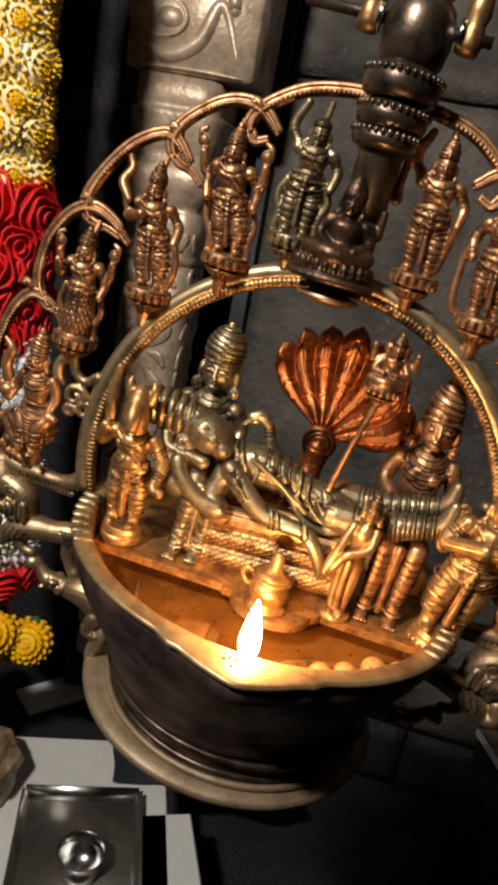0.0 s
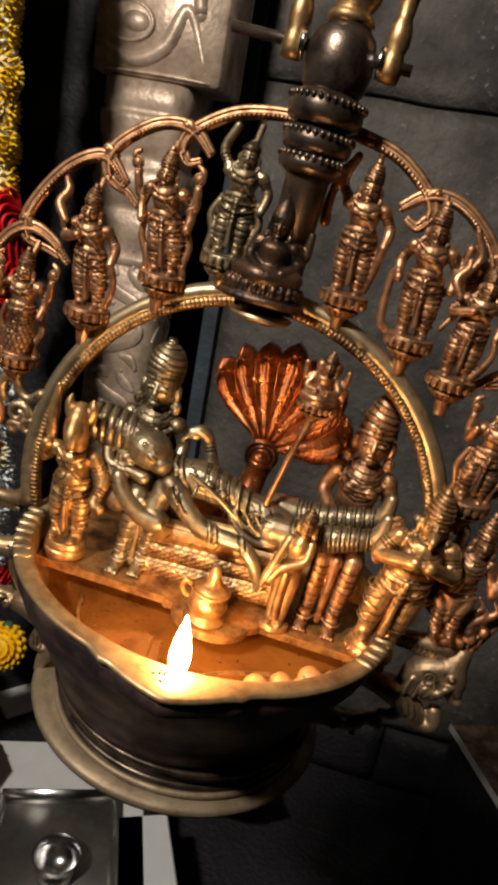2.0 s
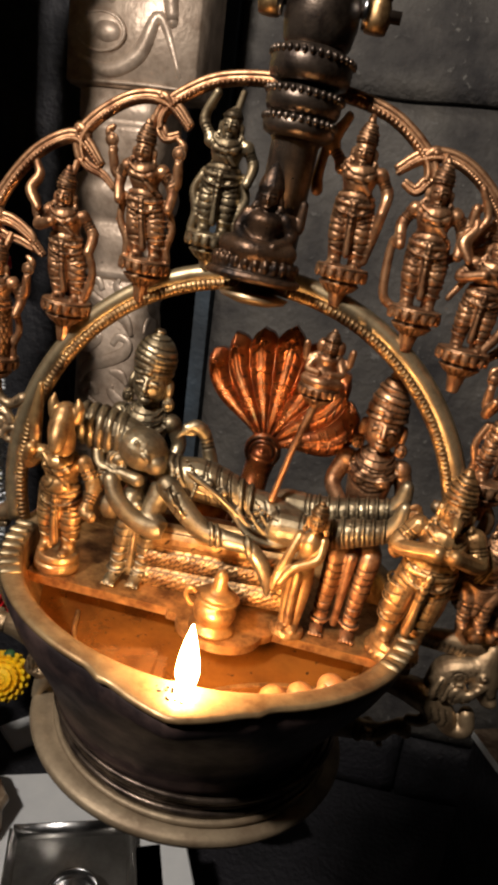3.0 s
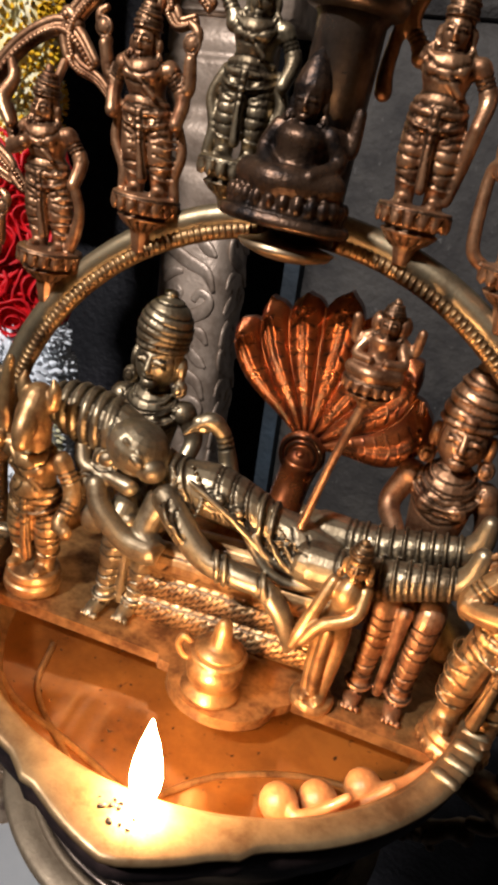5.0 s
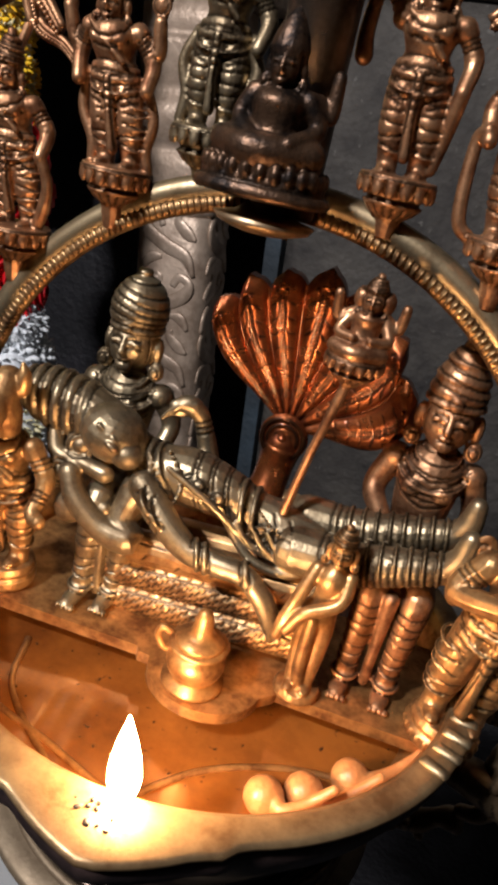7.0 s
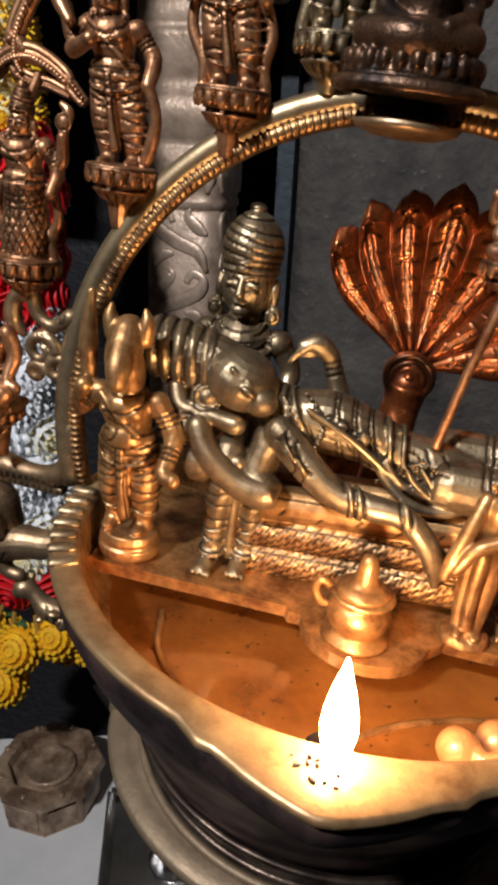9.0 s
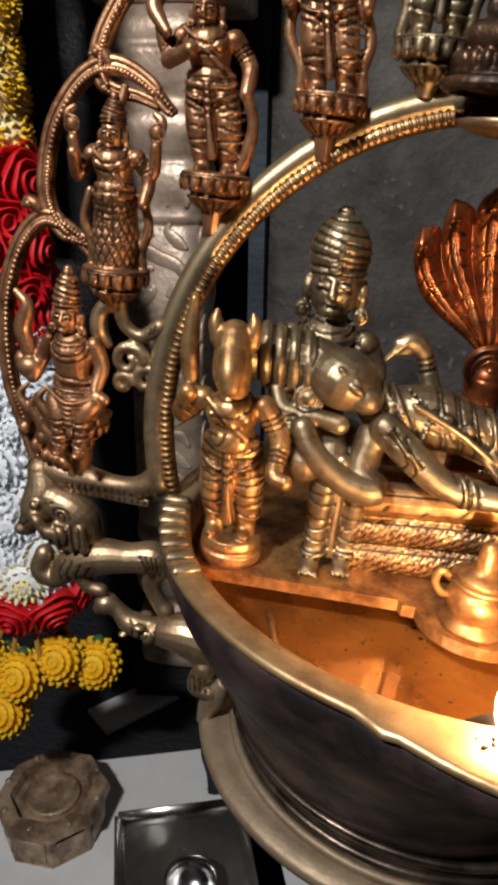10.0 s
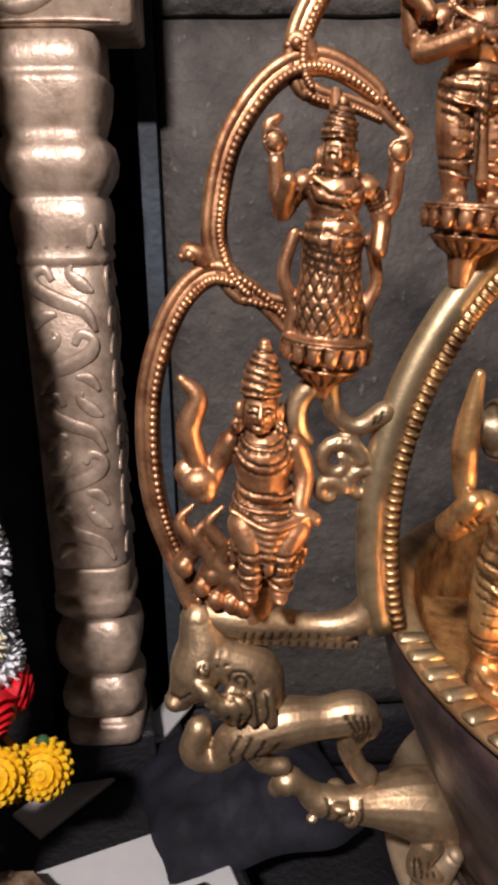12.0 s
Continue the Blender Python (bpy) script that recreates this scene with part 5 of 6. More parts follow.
    for k in range(4):
        b.cut([Q(-0.1140 + 0.0035 * k, -0.004, 1.0290), Q(-0.1130 + 0.0035 * k, -0.006, 1.0245), Q(-0.1140 + 0.0035 * k, -0.004, 1.0200)], 0.00045)
        b.cut([Q(-0.0860 + 0.0025 * k, -0.010, 1.0120), Q(-0.0845 + 0.0025 * k, -0.0115, 1.0060)], 0.00045)
    part("calf_bracket", b, CAST, lamp, "couched animal of rubbed brass joining foot and arch", voxel=0.0007 if flip else 0.0005)

# dark seated figure on a lotus at the foot of the stem
b = Build()
b.ball((-0.005, -0.004, 1.2440), (0.0200, 0.0135, 0.0055), turned(0, 2, 0), 24, 10)
for k in range(26):
    a = 2 * math.pi * k / 26
    b.ball((-0.005 + 0.0185 * math.cos(a), -0.004 + 0.0120 * math.sin(a), 1.2475), (0.0019, 0.0024, 0.0030), None, 8, 5)
b.ring((-0.005, -0.004, 1.2415), 0.0200, 0.0022, None, 28, 6, 0.66)
limb(b, [(-0.018, -0.008, 1.2540, 0.0045), (-0.006, -0.014, 1.2530, 0.0050), (0.009, -0.008, 1.2540, 0.0045)])
limb(b, [(-0.004, -0.005, 1.2520, 0.0090), (-0.004, -0.005, 1.2600, 0.0078), (-0.004, -0.005, 1.2670, 0.0085), (-0.004, -0.005, 1.2710, 0.0040)])
head(b, (-0.004, -0.006, 1.2760), 0.95, 0.0)
b.lathe([(0.0058, 0), (0.0062, 0.003), (0.0050, 0.007), (0.0030, 0.011), (0.0005, 0.014)], (-0.004, -0.005, 1.2775), 14)
limb(b, [(-0.0120, -0.005, 1.2680, 0.0032), (-0.0150, -0.006, 1.2610, 0.0028), (-0.0090, -0.0135, 1.2560, 0.0024)])
limb(b, [(0.0045, -0.005, 1.2680, 0.0032), (0.0085, -0.005, 1.2610, 0.0028), (0.0030, -0.0135, 1.2560, 0.0024)])
limb(b, [(0.006, -0.003, 1.2690, 0.0026), (0.0105, -0.002, 1.2650, 0.0024), (0.0110, -0.002, 1.2760, 0.0020)])
part("seated_statuette", b, SOOTY, lamp, "soot-dark seated figurine on a broad lotus", voxel=0.0006)
b = Build()
b.lathe([(0.0005, -0.0110), (0.009, -0.0104), (0.0150, -0.0085), (0.0165, -0.0065), (0.010, -0.005), (0.004, 0.0)], (-0.004, 0.003, 1.2395), 28)
part("pendant_disc", b, CAST, lamp, "shallow brass cap under the ring's crown")

# ---- stage in the bowl and what stands on it ----
STAGE = 1.0785
b = Build()
outline = [(-0.0800, 0.040), (-0.0860, 0.004), (-0.0830, -0.0290), (-0.0780, -0.0305)]
outline += [(-0.045, -0.0285), (-0.010, -0.0265), (-0.0085, -0.0290), (-0.0040, -0.0290)]
outline += [(0.0175 + 0.0215 * math.cos(radians(a)), -0.0270 + 0.0185 * math.sin(radians(a))) for a in range(190, 356, 11)]
outline += [(0.0430, -0.0245), (0.0440, -0.0225), (0.108, -0.0195), (0.1125, -0.0180), (0.1080, 0.010), (0.0960, 0.035)]
b.loops([[(x * s + 0.0 * s, y, z) for x, y in outline] for s, z in ((0.995, STAGE - 0.0045), (1.0, STAGE - 0.0036), (1.0, STAGE - 0.0006), (0.996, STAGE))])
stage = thing("figure_stage", b, GOLDEN, LAMP, (0.01, 0.0, STAGE - 0.0045), "flat golden brass plate bridging the bowl, with a rounded tongue", "stage", smooth=False)
for x, y in ((-0.06, 0.01), (0.085, 0.01)):
    b = Build()
    b.tube([(x - 0.01, y, 1.0575 - STAGE + 0.0045), (x - 0.01, y, 0.001)], 0.004, 10)
    part("stage_foot", b, GOLDEN, stage)


def statue(name, b, mat, base, label, voxel=0.00045):
    return thing(name, b, mat, LAMP, base, label, "statue", "cast figures on the stage", voxel=voxel)


# upright figure with a pointed headdress
b = Build()
b.lathe([(0.0108, 0), (0.0116, 0.0015), (0.0116, 0.0045), (0.0104, 0.0055), (0.0112, 0.0070), (0.0104, 0.0098), (0.006, 0.0102)], (-0.0725, -0.0180, STAGE), 24)
P = standing(b, (-0.0735, -0.0170, STAGE + 0.0100), 0.0735, [[(0.0085, 0, 0.044, 0.0032), (0.0135, -0.001, 0.034, 0.0028), (0.0130, -0.007, 0.0255, 0.0024), (0.0165, -0.0095, 0.0245, 0.0020)], [(-0.0085, 0, 0.044, 0.0032), (-0.0145, 0.001, 0.038, 0.0030), (-0.0120, -0.003, 0.046, 0.0024)]], crown=0, sway=-0.07, face=False)
limb(b, [P(0.0005, -0.001, 0.048, 0.0042), P(0.0, -0.002, 0.0535, 0.0052), P(0.0, -0.0035, 0.0590, 0.0048), P(0.0, 0.0, 0.0640, 0.0048)])
limb(b, [P(0.0, -0.004, 0.0610, 0.0036), P(0.0008, -0.0085, 0.0560, 0.0034), P(0.0012, -0.0105, 0.0520, 0.0026)])
for s in (-1, 1):
    limb(b, [P(s * 0.0042, 0, 0.0630, 0.0026), P(s * 0.0052, 0, 0.0680, 0.0020), P(s * 0.0048, 0, 0.0715, 0.0007)])
limb(b, [P(-0.0120, 0.001, 0.044, 0.0020), P(-0.0128, 0.002, 0.058, 0.0026), P(-0.0115, 0.002, 0.0735, 0.0012)])
b.ball(P(0.0, -0.003, 0.0325), (0.0080, 0.0060, 0.0066))
b.cut_ring(P(-0.004, -0.0085, 0.036), 0.0042, turned(90, 0, 0), 1.3)
statue("horned_statue", b, GILT, (-0.0725, -0.018, STAGE), "golden brass standing figurine with a pointed headdress on a round base")

# serpent coils: the couch
b = Build()
for i, (z, r, y) in enumerate(((1.0852, 0.0070, -0.0055), (1.0965, 0.0066, -0.0050), (1.1075, 0.0068, -0.0040))):
    tilt = 0.10
    b.tube([(x, y, z + (x - 0.005) * tilt) for x in np.linspace(-0.034, 0.050, 30)], r, 14)
    b.tube([(x, y + 0.016, z + (x - 0.005) * tilt) for x in np.linspace(-0.034, 0.050, 30)], r, 14)
    for m, x in enumerate(np.linspace(-0.033, 0.049, 34 if i < 2 else 7)):
        for a in ((-55, -28, 0, 28) if i < 2 else (-20,)):
            q, w = radians(a + (14 if m % 2 else 0)), radians(11)
            b.cut([(x + 0.0008 * e, y - r * math.cos(q + w * e), z + (x - 0.005) * tilt + r * math.sin(q + w * e)) for e in (-1, 0, 1)], 0.0004)
    for a in (-42, 42):
        q = radians(a)
        b.cut([(x, y - r * math.cos(q), z + (x - 0.005) * tilt + r * math.sin(q)) for x in np.linspace(-0.033, 0.049, 12)], 0.0004)
b.box((0.008, 0.004, 1.0905), (0.080, 0.020, 0.024), turned(0, -4, 0), 0.002)
statue("serpent_couch", b, GILT, (0.008, 0.0, STAGE), "stacked serpent coils with scaled sides forming a couch", 0.00048)


def attendant(x, feet, head_at, crown_h, mat, label, side):
    b = Build()
    hx, hy, hz = head_at
    for fx, fy in feet:
        limb(b, [(fx, fy, STAGE + 0.003, 0.0034), (fx, fy + 0.001, STAGE + 0.012, 0.0040), (fx + 0.0006, fy + 0.001, STAGE + 0.030, 0.0052), (fx + 0.001, fy + 0.004, STAGE + 0.043, 0.0060), (fx * 0.5 + x * 0.5, fy + 0.022, STAGE + 0.043, 0.0065)])
        b.ball((fx - 0.0005, fy - 0.0045, STAGE + 0.0022), (0.0036, 0.0070, 0.0024))
        for t in range(4):
            b.ball((fx - 0.0030 + 0.0019 * t, fy - 0.0108, STAGE + 0.0016), (0.0010, 0.0018, 0.0013), None, 6, 4)
        folds(b, fx, fy + 0.001, STAGE + 0.009, STAGE + 0.022, 0.0043, 3, 0.9)
        folds(b, fx + 0.0005, fy + 0.0015, STAGE + 0.024, STAGE + 0.040, 0.0053, 4, 0.9)
        b.ring((fx, fy, STAGE + 0.0060), 0.0041, 0.0014, turned(8, 0, 0), 16, 6)
    fx0, fy0 = feet[0]
    fx1, fy1 = feet[1]
    limb(b, [((fx0 + fx1) / 2, (fy0 + fy1) / 2 - 0.002, STAGE + 0.042, 0.0030), ((fx0 + fx1) / 2, (fy0 + fy1) / 2 - 0.001, STAGE + 0.022, 0.0022), ((fx0 + fx1) / 2, (fy0 + fy1) / 2, STAGE + 0.004, 0.0020)])
    limb(b, [(hx, hy, STAGE + 0.036, 0.0115), (hx, hy, STAGE + 0.055, 0.0098), (hx, hy, hz - 0.0255, 0.0120), (hx, hy, hz - 0.0170, 0.0105), (hx, hy, hz - 0.0105, 0.0050)])
    for s in (-1, 1):
        b.ball((hx + s * 0.0138, hy, hz - 0.0195), (0.0058, 0.0058, 0.0052))
        b.ball((hx + s * 0.0050, hy - 0.0088, hz - 0.0255), (0.0050, 0.0040, 0.0046))
    for r, dz in ((0.0075, -0.0135), (0.0098, -0.0165), (0.0120, -0.0200)):
        b.ring((hx, hy - 0.0030, hz + dz), r, 0.0013, turned(32, 0, 0), 22, 6, 0.85)
    head(b, (hx, hy - 0.001, hz), 1.85, 0.0)
    tall_crown(b, (hx, hy, hz + 0.0045), 0.0104, crown_h, dome=side < 0)
    for i in range(5):
        b.cut([(hx - 0.0125, hy - 0.004, hz - 0.0160 - 0.0028 * i), (hx - 0.006, hy - 0.0105, hz - 0.0200 - 0.0028 * i), (hx, hy - 0.0125, hz - 0.0215 - 0.0028 * i), (hx + 0.006, hy - 0.0105, hz - 0.0200 - 0.0028 * i), (hx + 0.0125, hy - 0.004, hz - 0.0160 - 0.0028 * i)], 0.0005)
    limb(b, [(hx + 0.0145, hy, hz - 0.0200, 0.0050), (hx + 0.0185, hy - 0.001, hz - 0.0320, 0.0044), (hx + 0.0165, hy - 0.010, hz - 0.0390, 0.0036)] if side > 0 else
         [(hx + 0.0145, hy, hz - 0.0190, 0.0046), (hx + 0.0200, hy + 0.001, hz - 0.0300, 0.0040), (hx + 0.0190, hy - 0.006, hz - 0.0400, 0.0034)])
    limb(b, [(hx - 0.0145, hy, hz - 0.0200, 0.0050), (hx - 0.0185, hy - 0.004, hz - 0.0330, 0.0044), (hx - 0.0120, hy - 0.016, hz - 0.0390, 0.0034)])
    return statue("attendant_statue", b, mat, (x, 0.0, STAGE), label)


attendant(-0.045, [(-0.0425, -0.0125), (-0.0310, -0.0085)], (-0.0505, 0.0240, 1.1745), 0.0245, BRONZE, "bronze seated attendant with a tall crown, legs before the couch", -1)
attendant(0.073, [(0.0640, -0.0040), (0.0795, -0.0030)], (0.0720, 0.0280, 1.1800), 0.0270, COPPER, "brown brass seated attendant with necklaces and conical crown", 1)

# reclining figure
b = Build()
for i, (x, r) in enumerate(((-0.0795, 0.0078), (-0.0750, 0.0100), (-0.0700, 0.0112), (-0.0650, 0.0116), (-0.0600, 0.0114), (-0.0550, 0.0110))):
    b.ring((x, 0.0015, 1.1520 - i * 0.0004), r * 0.90, 0.0024, turned(0, 86, 8), 24, 7)
limb(b, [(-0.0830, 0.002, 1.1525, 0.0050), (-0.0770, 0.002, 1.1522, 0.0090), (-0.0650, 0.001, 1.1512, 0.0108), (-0.0530, 0.0, 1.1502, 0.0104), (-0.0450, -0.001, 1.1490, 0.0090)])
b.ball((-0.0410, -0.0050, 1.1480), (0.0128, 0.0120, 0.0108), turned(0, 18, 0), 18, 11)
b.ball((-0.0325, -0.0105, 1.1435), (0.0060, 0.0052, 0.0052))
b.ball((-0.0360, -0.0160, 1.1480), (0.0030, 0.0018, 0.0014), turned(0, 30, 0))
for dx, dz in ((-0.0415, 1.1545), (-0.0360, 1.1515)):
    b.ball((dx, -0.0152, dz - 0.001), (0.0018, 0.0009, 0.0008), turned(0, 40, 0))
b.ring((-0.0520, -0.0085, 1.1400), 0.0042, 0.0016, turned(80, 0, 10), 16, 6)
b.ball((-0.0520, -0.0085, 1.1400), (0.0030, 0.0022, 0.0030))
limb(b, [(-0.0330, 0.0, 1.1430, 0.0070), (-0.0240, 0.001, 1.1375, 0.0095), (-0.0100, 0.002, 1.1370, 0.0112), (0.0040, 0.003, 1.1345, 0.0098), (0.0140, 0.003, 1.1310, 0.0090), (0.0260, 0.003, 1.1285, 0.0104), (0.0380, 0.003, 1.1270, 0.0098)])
for x, r, t in ((-0.0275, 0.0086, 70), (-0.0230, 0.0098, 66), (-0.0185, 0.0104, 60), (0.0120, 0.0094, 80), (0.0165, 0.0096, 84)):
    b.ring((x, 0.001, 1.1375 - max(0, x) * 0.35), r, 0.0013, turned(0, t, 6), 24, 6)
limb(b, [(-0.016, -0.010, 1.1440, 0.0012), (0.000, -0.0105, 1.1370, 0.0012), (0.018, -0.0095, 1.1260, 0.0013), (0.034, -0.0095, 1.1230, 0.0016), (0.044, -0.0060, 1.1320, 0.0014)])
limb(b, [(0.008, -0.0085, 1.1310, 0.0016), (0.020, -0.0115, 1.1210, 0.0018), (0.034, -0.0105, 1.1190, 0.0018), (0.046, -0.0070, 1.1250, 0.0016)])
for i in range(5):
    limb(b, [(0.012 + 0.006 * i, -0.0090, 1.1320, 0.0010), (0.018 + 0.006 * i, -0.0105, 1.1260, 0.0010), (0.026 + 0.006 * i, -0.0090, 1.1220, 0.0010)])
for dy, dz in ((-0.0045, -0.001), (0.0095, 0.005)):
    limb(b, [(0.0340, dy, 1.1275 + dz, 0.0092), (0.0480, dy, 1.1285 + dz, 0.0086), (0.0600, dy, 1.1310 + dz, 0.0078), (0.0730, dy, 1.1355 + dz, 0.0068), (0.0840, dy, 1.1395 + dz, 0.0056), (0.0885, dy - 0.001, 1.1450 + dz, 0.0048), (0.0895, dy - 0.001, 1.1535 + dz, 0.0034)])
    for x in np.linspace(0.046, 0.083, 9):
        z = 1.1285 + dz + (x - 0.048) * 0.30
        b.ring((float(x), dy, z), 0.0086 - (x - 0.046) * 0.075, 0.0008, turned(0, 78, 0), 18, 6)
limb(b, [(-0.0245, -0.0100, 1.1345, 0.0056), (-0.0140, -0.0150, 1.1275, 0.0056), (-0.0020, -0.0180, 1.1205, 0.0050), (0.0100, -0.0190, 1.1190, 0.0046), (0.0215, -0.0195, 1.1185, 0.0040), (0.0300, -0.0200, 1.1120, 0.0040), (0.0345, -0.0200, 1.1040, 0.0034), (0.0360, -0.0195, 1.0970, 0.0014)])
for x, z, r, t in ((-0.0185, 1.1305, 0.0058, 55), (-0.0150, 1.1280, 0.0058, 55), (0.0030, 1.1195, 0.0052, 80), (0.0060, 1.1192, 0.0050, 82), (0.0215, 1.1185, 0.0044, 80)):
    b.ring((x, -0.0165 if x < 0 else -0.0185, z), r, 0.0012, turned(0, t, 20), 18, 6)
limb(b, [(-0.0280, -0.0060, 1.1300, 0.0060), (-0.0300, -0.0120, 1.1180, 0.0052), (-0.0250, -0.0150, 1.1130, 0.0060), (-0.0360, -0.0165, 1.1150, 0.0050), (-0.0470, -0.0160, 1.1230, 0.0046), (-0.0525, -0.0130, 1.1310, 0.0042)])
b.ring((-0.0570, -0.0120, 1.1290), 0.0048, 0.0018, turned(82, 0, 12), 18, 6)
b.ball((-0.0570, -0.0120, 1.1290), (0.0030, 0.0026, 0.0030))
b.ball((-0.0500, -0.0150, 1.1180), (0.0062, 0.0050, 0.0066))
limb(b, [(-0.0640, -0.006, 1.1410, 0.0034), (-0.0600, -0.009, 1.1350, 0.0036), (-0.0500, -0.010, 1.1345, 0.0030), (-0.0400, -0.010, 1.1330, 0.0036)])
limb(b, [(-0.0050, 0.010, 1.1330, 0.0050), (-0.0085, 0.013, 1.1400, 0.0042), (-0.0122, 0.014, 1.1500, 0.0036), (-0.0150, 0.013, 1.1570, 0.0034), (-0.0195, 0.011, 1.1610, 0.0038), (-0.0243, 0.009, 1.1600, 0.0024)])
for dx, dz in ((0.0, 0.0), (-0.002, -0.003), (0.002, 0.0012)):
    limb(b, [(-0.0190 + dx, 0.010, 1.1605 + dz, 0.0018), (-0.0235 + dx, 0.008, 1.1600 + dz, 0.0014), (-0.0262 + dx, 0.007, 1.1570 + dz, 0.0008)])
for f in (0.0, 0.0022, 0.0044):
    b.cut_ring((-0.0128 - f * 0.4, 0.014, 1.1510 + f), 0.0037, turned(0, -22, 0))


def beads(b, pts, r, step):
    q = smooth_path(pts, 14)
    run = step
    for p0, p1 in zip(q, q[1:]):
        run += float(np.linalg.norm(p1 - p0))
        if run >= step:
            run = 0.0
            b.ball(tuple(p1), r, None, 8, 5)


beads(b, [(-0.0260, -0.0060, 1.1455), (-0.0200, -0.0098, 1.1400), (-0.0200, -0.0095, 1.1320), (-0.0255, -0.0085, 1.1280)], 0.00095, 0.0019)
beads(b, [(-0.0190, -0.0040, 1.1480), (-0.0110, -0.0098, 1.1420), (-0.0120, -0.0095, 1.1310), (-0.0190, -0.0085, 1.1270)], 0.00095, 0.0019)
beads(b, [(0.0110, -0.0040, 1.1400), (0.0135, -0.0078, 1.1340), (0.0125, -0.0075, 1.1260), (0.0100, -0.0040, 1.1215)], 0.00095, 0.0019)
beads(b, [(0.0170, -0.0050, 1.1380), (0.0260, -0.0085, 1.1330), (0.0370, -0.0080, 1.1300), (0.0450, -0.0070, 1.1330)], 0.00095, 0.0019)
for i, x in enumerate((-0.006, 0.000, 0.006)):
    b.ring((x, 0.003, 1.1370 - 0.0007 * i), 0.0102 - 0.0005 * i, 0.0005, turned(0, 76, 4), 22, 5)
for x, z in ((-0.0045, 1.1400), (0.0030, 1.1372)):
    b.ball((x, -0.0076, z), (0.0030, 0.0014, 0.0026))
b.ring((0.0225, -0.0080, 1.1290), 0.0038, 0.0009, turned(90, 0, 0), 18, 6)
b.ring((0.0225, -0.0080, 1.1290), 0.0018, 0.0008, turned(90, 0, 0), 14, 6)
b.ring((0.0310, -0.0080, 1.1280), 0.0034, 0.0009, turned(90, 0, 0), 18, 6)
for i in range(7):
    x = -0.004 + 0.0062 * i
    b.cut([(x - 0.003, -0.0040, 1.1450 - 0.18 * (x + 0.01)), (x + 0.0005, -0.0085, 1.1385 - 0.18 * (x + 0.01)), (x + 0.005, -0.0085, 1.1300 - 0.18 * (x + 0.01)), (x + 0.010, -0.0050, 1.1240 - 0.18 * (x + 0.01))])
for cx, cz in ((0.0225, 1.1290), (-0.0045, 1.1400)):
    for q in (0.0028, 0.0046, 0.0064):
        b.cut_ring((cx, -0.0085, cz), q, turned(90, 0, 0), 0.75)
statue("reclining_statue", b, BRONZE, (0.005, 0.0, 1.112), "bronze crowned figurine reclining along the serpent couch", 0.00048)

# serpent hood: seven fluted necks spread from a medallion
b = Build()
MEDX, MEDZ = 0.0128, 1.1480
EDGES = [-42, -29, -17, -4, 10, 26, 44, 66]
REACH = [0.0605, 0.0655, 0.0665, 0.0700, 0.0670, 0.0630, 0.0555]
PER, ROWS_UP = 22, 100


def hood_point(u, s, back=0.0):
    """u runs over the seven necks, s from the medallion to the tips."""
    i = min(6, int(u))
    f = u - i
    th = radians((EDGES[i] + (EDGES[i + 1] - EDGES[i]) * f) * (1 + 0.24 * math.sin(math.pi * s ** 1.3)))
    e = abs(2 * f - 1)
    mid = float(np.interp(u - 0.5, range(7), REACH))
    R = mid * (1 - 0.085 * e ** 2.6 + 0.022 * max(0.0, 1 - e / 0.3))
    flute = math.sqrt(max(0.0, 1 - 0.94 * e * e)) * (0.0010 + 0.0068 * s ** 0.9) * (1 - 0.55 * max(0.0, (s - 0.9) / 0.1) ** 2)
    y = 0.0440 - flute - 0.007 * s ** 3 - 0.0022 * math.exp(-((s - 0.90) / 0.05) ** 2) * (1 - e) + 9.0 * (0.012 * (u / 7 - 0.5)) ** 2 * -1
    return (MEDX + R * s * math.sin(th), y if not back else 0.0440 - 0.007 * s ** 3 + back, MEDZ + R * s * math.cos(th))


front = [[hood_point(7 * k / (7 * PER), 0.06 + 0.94 * j / ROWS_UP) for k in range(7 * PER)] + [hood_point(6.9999, 0.06 + 0.94 * j / ROWS_UP)] for j in range(ROWS_UP + 1)]
rear = [[hood_point(min(6.9999, 7 * k / (7 * PER)), 0.06 + 0.94 * j / ROWS_UP, 0.0028) for k in range(7 * PER + 1)] for j in range(ROWS_UP + 1)]
b.loops([row + rear[j][::-1] for j, row in enumerate(front)], caps=False)
for j in (0, ROWS_UP):
    n = len(front[j])
    b.add(front[j] + rear[j], [(k, k + 1, n + k + 1, n + k) for k in range(n - 1)])
for i in range(7):
    for side in (0.44, 0.56):
        b.cut([hood_point(i + side, 0.25 + 0.63 * k / 30) for k in range(31)], 0.00038, 0.0004)
    b.cut([hood_point(i + 0.5, 0.30 + 0.0), hood_point(i + 0.5, 0.31)], 0.0004)
    k = 0
    for q in np.linspace(0.30, 0.86, 26):
        wide = 0.10 if k % 4 else 0.34
        b.cut([hood_point(i + 0.5 + wide * w, float(q)) for w in (-1, -0.5, 0, 0.5, 1)], 0.00034, 0.0004)
        k += 1
    if i:
        b.cut([hood_point(i, 0.15 + 0.82 * k / 30) for k in range(31)], 0.0006, 0.0004)
    for w in (0.36, 0.64):
        x, y, z = hood_point(i + w, 0.90)
        b.ball((x, y - 0.0002, z), 0.0010, None, 8, 5)
        b.cut_ring((x, y, z), 0.0014, turned(90, 0, 0), r=0.00035)
for r, w in ((0.0086, 0.0013), (0.0060, 0.0012), (0.0036, 0.0011)):
    b.ring((MEDX, 0.0375, MEDZ), r, w, turned(90, 0, 0), 30, 8)
